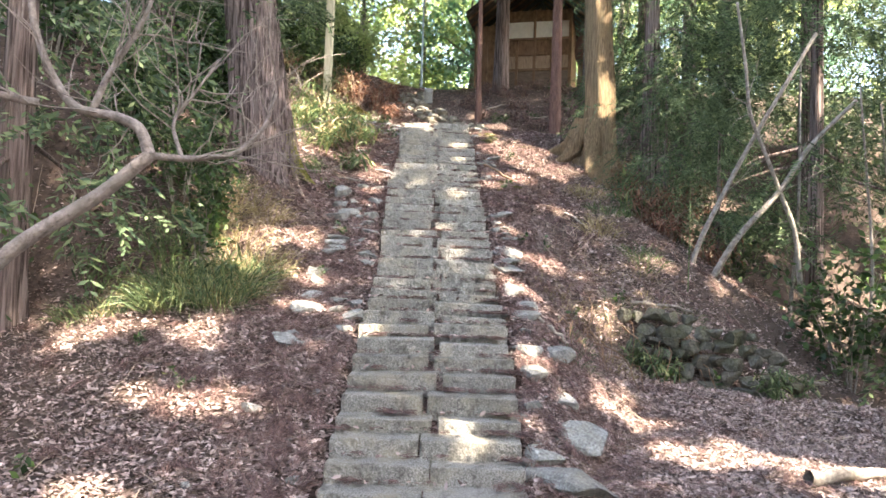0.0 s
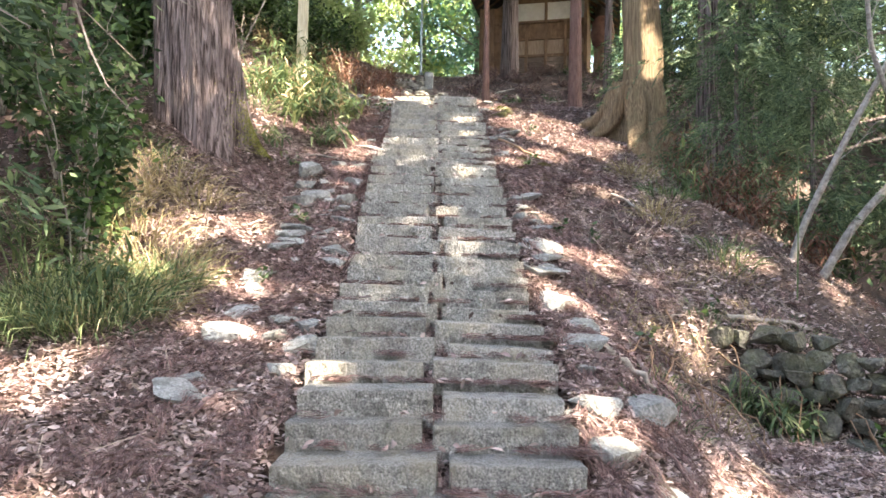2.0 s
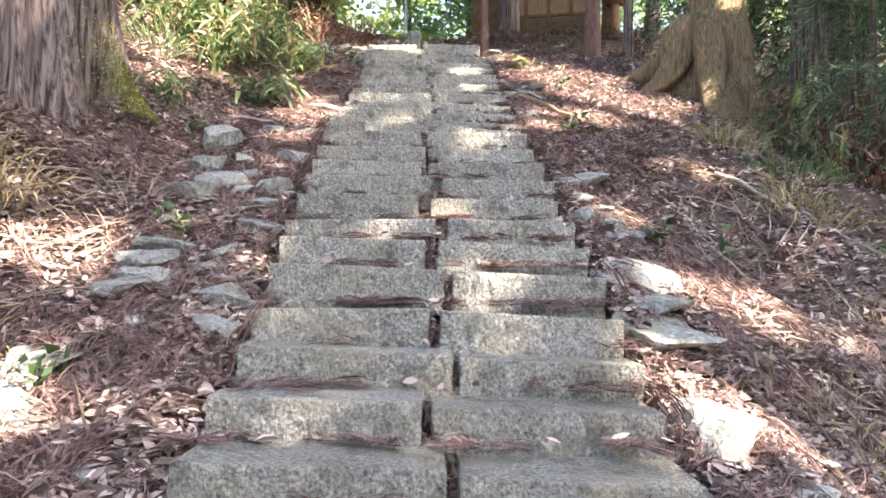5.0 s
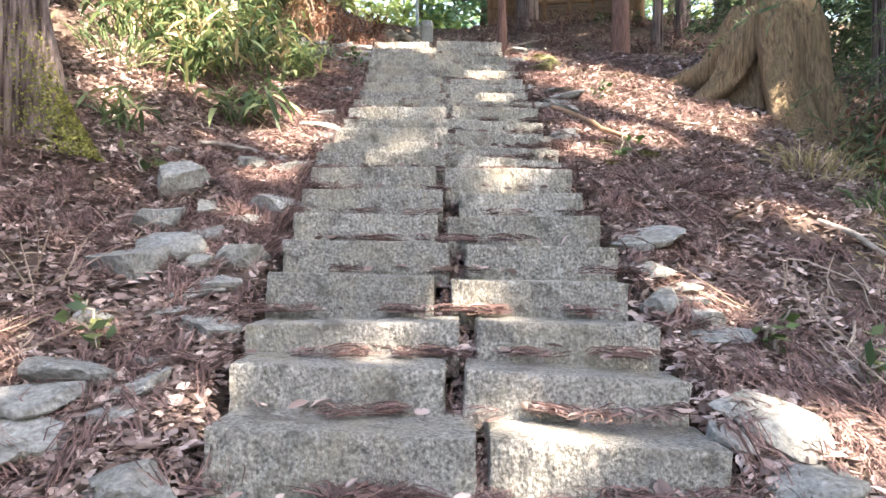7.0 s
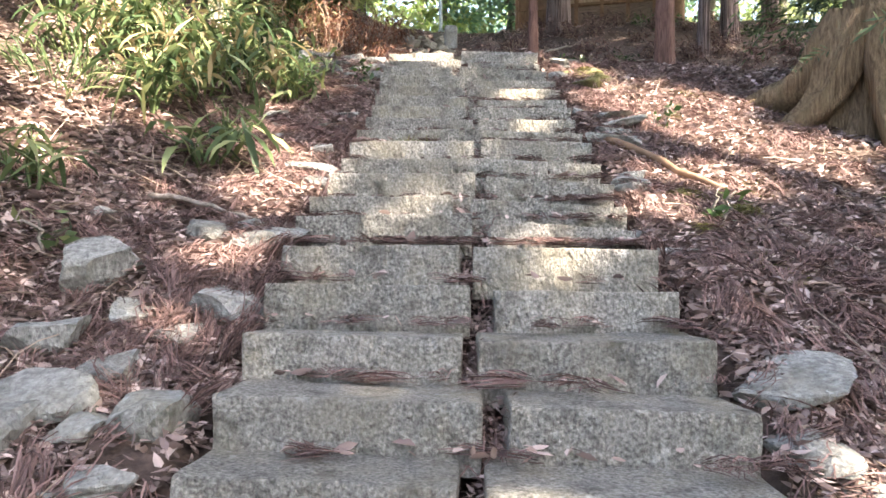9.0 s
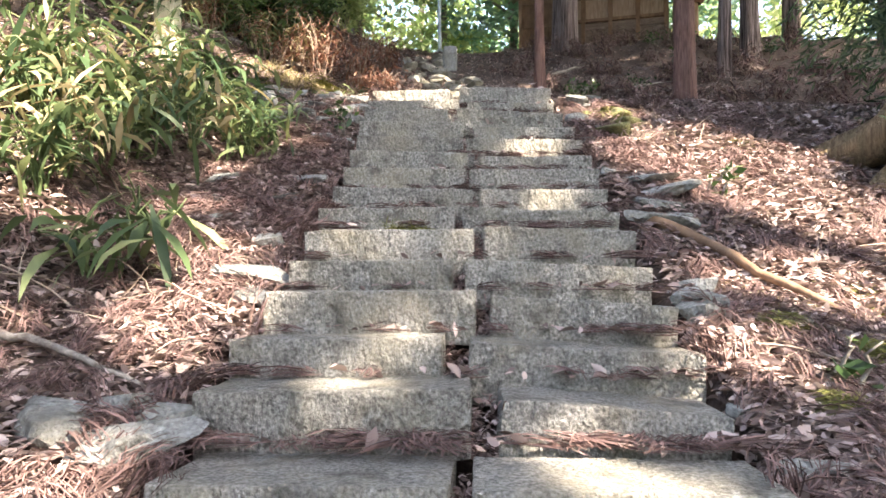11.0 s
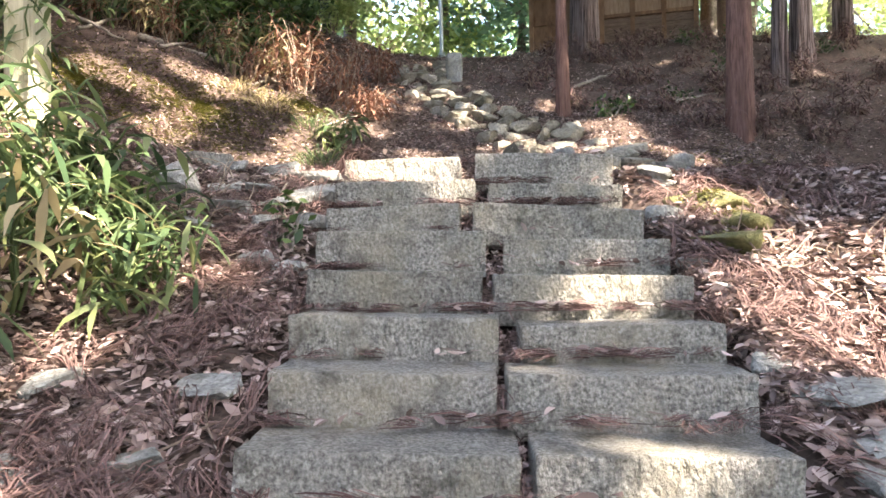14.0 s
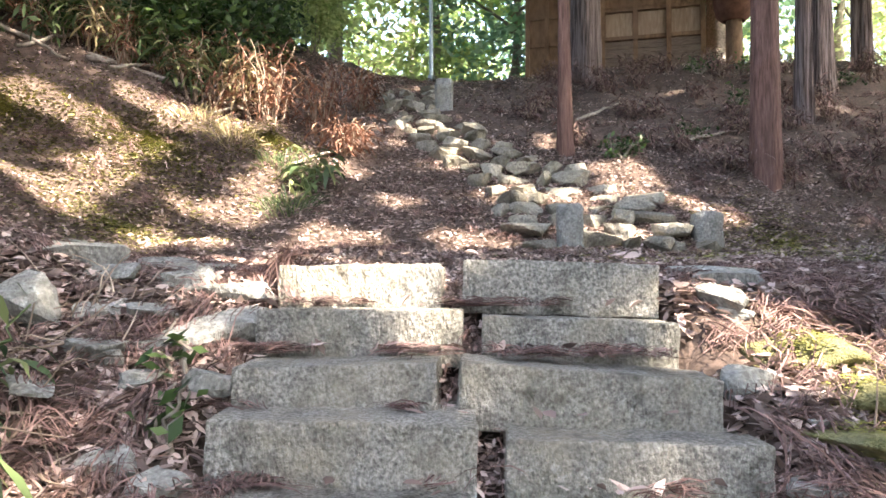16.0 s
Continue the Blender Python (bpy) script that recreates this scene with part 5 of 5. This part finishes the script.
for k, (x, y, s) in enumerate([(0.92, 16.38, 0.15), (0.9, 15.95, 0.14), (0.98, 16.15, 0.13), (-2.45, 15.95, 0.13), (1.03, 13.29, 0.14), (1.29, 13.15, 0.13), (0.98, 12.75, 0.1)]):
    r = np.random.default_rng(1180 + k)
    v, f = boulder(np.array([s * 1.7, s * 1.5, s * 1.5]), 1180 + k, 0.62)
    ob = obj("rock", spun(v, r.uniform(0, 6.28)), f, MOSS_PAD, smooth=True)
    ob.location = (x, y, ground_z(x, y) - s * 0.1)
    tagged(ob, "rounded stone covered in yellow-green moss beside the stairs", "rock", "mossy stones")
    MOSS_TOPS.append((x, y, s, ob.location.z))

# ---- fallen boughs ----
for k, (a, b, r0) in enumerate([((0.72, 14.15), (1.35, 13.35), 0.03), ((-5.6, 23.3), (-3.4, 23.7), 0.06), ((-2.0, 13.0), (-1.3, 12.75), 0.018), ((2.0, 12.0), (2.9, 11.2), 0.02), ((1.05, 8.25), (1.45, 8.2), 0.035), ((4.2, 9.5), (5.4, 10.1), 0.04), ((-2.4, 9.9), (-1.8, 10.6), 0.015), ((-6.9, 23.2), (-5.7, 23.0), 0.04), ((-5.2, 23.1), (-4.6, 24.2), 0.035), ((-6.3, 22.8), (-6.0, 24.0), 0.03), ((-3.9, 23.3), (-3.2, 24.4), 0.03), ((-2.6, 22.3), (-1.9, 23.1), 0.02), ((2.4, 23.6), (3.6, 24.3), 0.03), ((1.3, 24.6), (2.2, 25.6), 0.03), ((3.05, 5.93), (4.1, 6.2), 0.07), ((2.6, 9.9), (3.6, 10.3), 0.03), ((3.6, 9.6), (4.6, 9.9), 0.05)]):
    p0, p1 = (np.array([q[0], q[1], ground_z(*q) + r0 * 1.2]) for q in (a, b))
    v, f = tube(curve_pts([p0, (p0 + p1) / 2 + [0, 0, 0.03], p1], 9, 0.012, k), np.linspace(r0, r0 * 0.5, 9), 7, 0.1, 0, k)
    ob = obj("fallen_bough", v, f, TIMBER if k == 0 else PALE_BARK, smooth=True)
    tagged(ob, "dead bough lying on the leaf litter", "branch", "fallen boughs")

# ---- sprouts, roots, a tall bamboo shoot ----
for k, (x, y) in enumerate([(-2.42, 6.8), (-3.2, 7.6), (-3.3, 5.75), (1.71, 9.3), (2.36, 9.75), (1.2, 10.75), (1.5, 10.7), (-1.25, 16.1), (-1.22, 15.85), (3.0, 9.1), (3.9, 8.6), (-1.6, 9.3), (-1.5, 10.55), (1.05, 12.8), (1.24, 14.65), (-2.0, 12.1), (2.75, 9.0), (3.5, 8.9)]):
    shrub("green_sprout", x, y, 0.13, 0.22, BROAD if k % 3 else SASA, 16, 0.045, "small fresh green sprout in the leaf litter", "plant", "sprouts in the litter", 3, 480 + k)
for k, (x, y) in enumerate([(3.95, 8.55), (2.75, 9.25), (2.55, 9.35), (2.95, 9.15), (4.3, 8.6)]):
    shrub("fern", x, y, 0.24, 0.42, SASA, 90, 0.16, "small green fern growing from the dry-stone wall", "plant", "ferns at the wall", 7, 1280 + k, True, 0.2, SASA)
zb = ground_z(3.68, 10.75)
shoot = under_thing("bamboo_shoot", 3.68, 10.75, "single tall thin bamboo stem with a flat whorl of leaves", "plant", z=zb)
v, f = tube([(3.68, 10.75, zb - 0.05), (3.69, 10.74, zb + 0.8), (3.68, 10.72, zb + 1.62)], [0.009, 0.008, 0.005], 6)
keep(obj("stem", v, f, SASA, smooth=True), shoot)
a = np.linspace(0, 5.6, 7)
w_ = np.stack([np.cos(a), np.sin(a), np.full(7, 0.12)], 1)
keep(quads("whorl", blades(np.repeat([[3.68, 10.72, zb + 1.6]], 7, 0), unit(w_), unit(np.cross(w_, [0, 0, 1.0])), 0.3, 0.035, 0.2), SASA), shoot)
rb_ = np.random.default_rng(91)
MORE_ROOTS = [((a, 9.0 + 0.28 * (a - 1.3) + b), (a + c, 8.2 + 0.34 * (a - 1.3) + b)) for a, b, c in zip(rb_.uniform(1.2, 3.4, 16), rb_.normal(size=16) * 0.2, rb_.normal(size=16) * 0.2)]
for k, (p0, p1) in enumerate(MORE_ROOTS + [((2.0, 9.75), (1.8, 8.9)), ((2.2, 9.6), (2.1, 8.9)), ((1.9, 9.3), (1.6, 8.5)), ((2.5, 9.7), (2.45, 9.2)), ((1.5, 9.0), (1.5, 8.3)), ((2.9, 9.7), (2.7, 9.0))]):
    e0, e1 = (np.array([q[0], q[1], ground_z(*q) + 0.03]) for q in (p0, p1))
    v, f = tube(curve_pts([e0, (e0 + e1) / 2 + [0.06, 0, 0.10], e1], 10, 0.012, k), np.linspace(0.010, 0.004, 10), 6)
    ob = obj("hanging_root", v, f, TIMBER, smooth=True)
    tagged(ob, "bare root hanging down the steep earth bank", "root", "roots on the earth bank")
rt = np.random.default_rng(5)
n_ = 260
bs = np.stack([-0.55 + rt.normal(size=n_) * 0.05, np.full(n_, float(np.interp(23, KI, KY)) + 0.24) + rt.normal(size=n_) * 0.02, np.full(n_, float(np.interp(23, KI, KZ)) - 0.01)], 1)
wy = unit(np.stack([rt.normal(size=n_) * 1.2, rt.normal(size=n_) * 0.4 - 0.4, rt.uniform(0.15, 0.7, n_)], 1))
tuft = new("moss_tuft")
tuft.location = (-0.55, bs[0, 1], bs[0, 2])
tagged(tuft, "flat yellow-green moss tuft at the foot of a riser", "moss")
keep(quads("foliage", blades(bs, wy, unit(np.cross(wy, rt.normal(size=(n_, 3)))), rt.uniform(0.05, 0.15, n_), 0.004, 0.5), MOSS), tuft)

# ---- litter ----
def litter_places(n, spread, y0, y1, stairs_share):
    y = rng.uniform(y0, y1, 2 * n + int(n * stairs_share))
    lf, rt_ = np.interp(y, ROW_Y, LEFT) - 0.025, np.interp(y, ROW_Y, RIGHT) + 0.025
    x = np.concatenate([lf[:n] - np.abs(rng.normal(size=n)) * spread, rt_[n:2 * n] + np.abs(rng.normal(size=n)) * spread, rng.uniform(-0.95, 0.68, int(n * stairs_share))])
    return x, y


def tread_back(x, y):
    """Draws what lies on the stairs back to the foot of the next riser."""
    on = (x > np.interp(y, ROW_Y, LEFT) - 0.02) & (x < np.interp(y, ROW_Y, RIGHT) + 0.02) & (y > KY[0]) & (y < KY[-1])
    i = np.floor(np.interp(y, KY, KI))
    y2 = np.interp(i + 1, KI, KY) - rng.uniform(0.015, 0.13, len(y)) ** 1.0
    return np.where(on, y2, y)


x, y = litter_places(130000, 1.45, 2.0, 19.0, 0.012)
patch = np.array([noise.noise(Vector((a * 1.3, c * 1.3, 9))) + 0.6 * noise.noise(Vector((a * 4, c * 4, 3))) for a, c in zip(x, y)])
ok = patch + rng.uniform(-0.25, 0.6, len(x)) > 0
x, y = x[ok], y[ok]
y = tread_back(x, y)
p = np.stack([x, y, surface(x, y) + rng.uniform(0.004, 0.03, len(x))], 1)
tagged(quads("leaf_litter", curled(p, rng.uniform(0.016, 0.044, len(p))), LITTER), "carpet of dry pinkish-brown fallen leaves", "leaves", kind="stuff")
x, y = np.concatenate([litter_places(30000, 3.5, 1.0, 29.0, 0.0), (rng.uniform(-7, 8, 26000), rng.uniform(17, 30, 26000)), (3.6 + rng.normal(size=34000) * 2.2, 6.5 + rng.normal(size=34000) * 3.6), (3.2 + rng.normal(size=40000) * 1.3, 6.9 + rng.normal(size=40000) * 1.5), (rng.uniform(-4.5, 4.5, 32000), rng.uniform(17.4, 24.0, 32000)), (-3.6 + rng.normal(size=26000) * 1.8, 6.5 + rng.normal(size=26000) * 3.4), (rng.normal(size=14000) * 1.4, 2.2 + rng.normal(size=14000) * 1.8)], 1)
ok = ~((x < -1.3) & (y > 17.4) & (y < 23) & (rng.random(len(x)) < 0.25)) & ~((x > 0.6) & (y > 23.6) & (rng.random(len(x)) < 0.6)) & ~((x > -1.0) & (x < 0.75) & (y > 4.95) & (y < 17.1))
x, y = x[ok], y[ok]
p = np.stack([x, y, surface(x, y) + rng.uniform(0.004, 0.03, len(x))], 1)
tagged(quads("leaf_litter", leafs(p, rng.uniform(0.02, 0.042, len(p)), 0.66, 0.42), LITTER), "carpet of dry brown fallen leaves on the banks", "leaves", kind="stuff")

# tufts of dry cedar sprays, like combed hair, lying on the litter and against the risers
HEAPS = 1820
hx = np.concatenate([-1.05 - np.abs(rng.normal(size=700)) * 0.8, 0.66 + np.abs(rng.normal(size=600)) * 0.9, rng.uniform(-5, 7, 300), rng.uniform(0.95, 5.2, 120), rng.uniform(-5, -1.2, 100)])
hy = np.concatenate([rng.uniform(4.8, 18.5, 1300), rng.uniform(18.5, 29, 300), rng.uniform(5.5, 12.0, 120), rng.uniform(5, 12, 100)])
hw = rng.uniform(0, 6.283, HEAPS)
pick = rng.integers(0, HEAPS, 4600)
# clumps that have slid together on single treads: x, y, how many
CLUMPS = [(-0.1, 9.86, 9), (0.3, 9.87, 5), (-0.4, 9.85, 5), (0.05, 10.2, 6), (0.3, 10.52, 6), (-0.35, 10.5, 4), (-0.05, 10.75, 7), (0.2, 12.5, 8), (-0.5, 12.4, 6), (-0.3, 12.15, 5), (0.2, 13.8, 5), (-0.25, 16.5, 8), (-0.05, 16.15, 8), (-0.5, 16.15, 6), (0.25, 16.2, 5), (-0.4, 8.6, 4), (0.3, 7.6, 4), (0.2, 14.9, 5)]
cl = np.array([(x, y) for x, y, n in CLUMPS for _ in range(n)]) + rng.normal(size=(sum(q[2] for q in CLUMPS), 2)) * np.array([0.11, 0.02])
tx = np.concatenate([hx[pick] + rng.normal(size=4600) * 0.13, rng.uniform(-0.95, 0.66, 280), cl[:, 0]])
ty = np.concatenate([hy[pick] + rng.normal(size=4600) * 0.11, rng.uniform(KY[0], KY[-1], 280), cl[:, 1]])
tw = np.concatenate([hw[pick] + rng.normal(size=4600) * 0.55, rng.choice([0.0, 3.14], 280) + rng.normal(size=280) * 0.35, rng.choice([0.0, 3.14], len(cl)) + rng.normal(size=len(cl)) * 0.7])
ty = tread_back(tx, ty)
on_ = (tx > np.interp(ty, ROW_Y, LEFT) - 0.02) & (tx < np.interp(ty, ROW_Y, RIGHT) + 0.02) & (ty > KY[0]) & (ty < KY[-1])
per = 26
n_ = len(tx) * per
a = np.repeat(tw, per) + rng.normal(size=n_) * np.where(np.repeat(on_, per), 0.34, 0.26)
turn_ = np.repeat(rng.normal(size=len(tx)) * 0.9, per) + rng.normal(size=n_) * 0.2
turn_ = np.where(np.repeat(on_, per), turn_ * 0.8, turn_)
bx, by = np.repeat(tx, per) + rng.normal(size=n_) * 0.022, np.repeat(ty, per) + rng.normal(size=n_) * np.where(np.repeat(on_, per), 0.012, 0.022)
ln = np.repeat(rng.uniform(0.08, 0.21, len(tx)), per) * rng.uniform(0.5, 1.15, n_)
lift = rng.uniform(0.006, 0.075, n_)
line_ = []
for u in (0.0, 0.4, 0.75, 1.0):
    aa = a + turn_ * u
    px, py = bx + np.cos(aa) * ln * u, by + np.sin(aa) * ln * u
    ground_ = np.where(np.repeat(on_, per), np.repeat(surface(tx, ty), per), surface(px, py) if u in (0.0, 1.0) else 0)
    line_.append([px, py, ground_])
for k, u in ((1, 0.4), (2, 0.75)):
    line_[k][2] = np.where(np.repeat(on_, per), line_[k][2], line_[0][2] * (1 - u) + line_[3][2] * u)
lift = np.where(np.repeat(on_, per), lift * 0.6 - 0.008, lift)
L4 = [np.stack([q[0], q[1], q[2] + lift * w + 0.004], 1) for q, w in zip(line_, (0.6, 1.0, 0.9, 0.45))]
s_ = unit(np.cross(L4[2] - L4[0], rng.normal(size=(n_, 3)) * 0.4 + [0, 0, 1])) * rng.uniform(0.0012, 0.0030, n_)[:, None]
tagged(quads("cedar_litter", np.stack([L4[0] - s_, L4[1] - s_, L4[2] - s_, L4[3], L4[2] + s_, L4[1] + s_, L4[0] + s_], 1), TWIG), "tangled tufts of rust-brown dry cedar sprays", "litter", kind="stuff")

bits = []
x, y = litter_places(620, 1.5, 3.5, 19.0, 0.03)
x, y = np.concatenate([x, rng.uniform(1.2, 5.0, 260)]), np.concatenate([y, rng.uniform(6.0, 11.5, 260)])
for k in range(len(x)):
    a, l_ = rng.uniform(0, 6.283), rng.uniform(0.12, 0.6)
    q = (x[k] + math.cos(a) * l_, y[k] + math.sin(a) * l_)
    if -1.0 < x[k] < 0.75 or -1.0 < q[0] < 0.75:
        continue
    p0, p1 = np.array([x[k], y[k], ground_z(x[k], y[k]) + 0.015]), np.array([q[0], q[1], ground_z(*q) + 0.03])
    bits.append(tube(curve_pts([p0, (p0 + p1) / 2 + rng.normal(size=3) * 0.02, p1], 5, 0.006, k), np.linspace(rng.uniform(0.003, 0.009), 0.002, 5), 4))
for x, y, n, l0, l1, w in ((-1.3, 13.3, 34, 0.12, 0.4, 0.6), (-2.2, 9.8, 50, 0.2, 0.7, 1.2), (-2.2, 10.6, 30, 0.2, 0.6, 1.2), (-1.75, 10.9, 14, 0.1, 0.4, 0.4), (1.7, 11.0, 60, 0.1, 0.5, 0.8), (2.2, 10.0, 70, 0.15, 0.5, 0.9), (3.2, 9.8, 70, 0.15, 0.6, 1.0), (-1.8, 16.2, 50, 0.08, 0.35, 0.5), (1.1, 15.8, 40, 0.08, 0.3, 0.5)):
    for k in range(n):
        a, l_ = rng.uniform(0, 6.283), rng.uniform(l0, l1)
        px, py = x + rng.normal() * 0.35 * w, y + rng.normal() * 0.45 * w
        qx, qy = px + math.cos(a) * l_, py + math.sin(a) * l_
        if min(abs(px + 0.13), abs(qx + 0.13)) < 0.95 and py < 17.2:
            continue
        p0, p1 = np.array([px, py, ground_z(px, py) + 0.02]), np.array([qx, qy, ground_z(qx, qy) + rng.uniform(0.02, 0.16)])
        bits.append(tube(curve_pts([p0, (p0 + p1) / 2 + rng.normal(size=3) * 0.025, p1], 5, 0.005, k), np.linspace(rng.uniform(0.003, 0.007), 0.002, 5), 4))
v, f = join(bits)
tagged(obj("dead_twigs", v, f, STICK), "pale dead twigs strewn over the litter", "twigs", kind="stuff")

# leaves and sprays caught in the joints between the blocks
rj = np.random.default_rng(77)
jp, jb = [], []
for row, (joint, gap) in enumerate(zip(JOINT, GAP)):
    y, z = float(np.interp(row - 5, KI, KY)), float(np.interp(row - 5, KI, KZ))
    q = rj.uniform(0, 1, (130, 3))
    jp.append(np.stack([joint + (q[:, 0] - 0.5) * gap, y + 0.025 + 0.3 * q[:, 1], z - 0.20 + (0.04 + 0.13 * q[:, 1]) * q[:, 2]], 1))
    q = rj.uniform(0, 1, (46, 3))
    jb.append(np.stack([joint + (q[:, 0] - 0.5) * gap * 1.3, y + 0.01 + 0.25 * q[:, 1], z - 0.17 + 0.13 * q[:, 2]], 1))
jp, jb = np.concatenate(jp), np.concatenate(jb)
tagged(quads("leaf_litter", leafs(jp, rj.uniform(0.012, 0.026, len(jp)), 0.5, 0.5), LITTER), "dry leaves caught in the joints of the stairs", "leaves", kind="stuff")
jw = unit(rj.normal(size=(len(jb), 3)) * np.array([0.5, 1.0, 0.5]) + [0, -0.4, 0.1])
tagged(quads("cedar_litter", blades(jb, jw, unit(np.cross(jw, rj.normal(size=(len(jb), 3)))), rj.uniform(0.05, 0.14, len(jb)), 0.004, 0.5), TWIG), "rust-brown cedar sprays caught in the joints", "litter", kind="stuff")

# ---- moss ----
mp_ = []
for x, y, r, n in [(1.0, 16.3, 0.2, 1500), (0.95, 15.9, 0.16, 900), (1.4, 15.0, 0.25, 900), (1.1, 13.45, 0.2, 900), (1.5, 13.6, 0.18, 600), (3.0, 21.2, 1.1, 2800), (2.0, 19.4, 1.3, 3500), (-4.0, 21.8, 1.3, 6500), (-2.9, 22.9, 0.6, 2500), (-5.4, 21.2, 1.5, 4600), (-3.6, 20.2, 1.0, 2500), (1.7, 15.6, 0.3, 700), (1.2, 12.3, 0.15, 300)]:
    a, q = rng.uniform(0, 6.283, n), np.abs(rng.normal(size=n)) * r * 0.6
    mx, my = x + q * np.cos(a), y + q * np.sin(a)
    mp_.append(np.stack([mx, my, surface(mx, my) + 0.012 + rng.uniform(0, 0.02, n)], 1))
for x, y, s, z in MOSS_TOPS:
    d = unit(rng.normal(size=(1400, 3)) * np.array([1, 1, 0.6]) + [0, 0, 0.6])
    mp_.append(np.array([x, y, z]) + d * np.array([s * 1.05, s * 0.95, s * 0.5]) * rng.uniform(0.85, 1.05, (1400, 1)))
mp_ = np.concatenate(mp_)
tagged(quads("moss", leafs(mp_, rng.uniform(0.006, 0.013, len(mp_)) * np.where(mp_[:, 1] > 19, 2.6, 1.0), 0.93), MOSS), "soft yellow-green moss on the ground", "moss", kind="stuff")
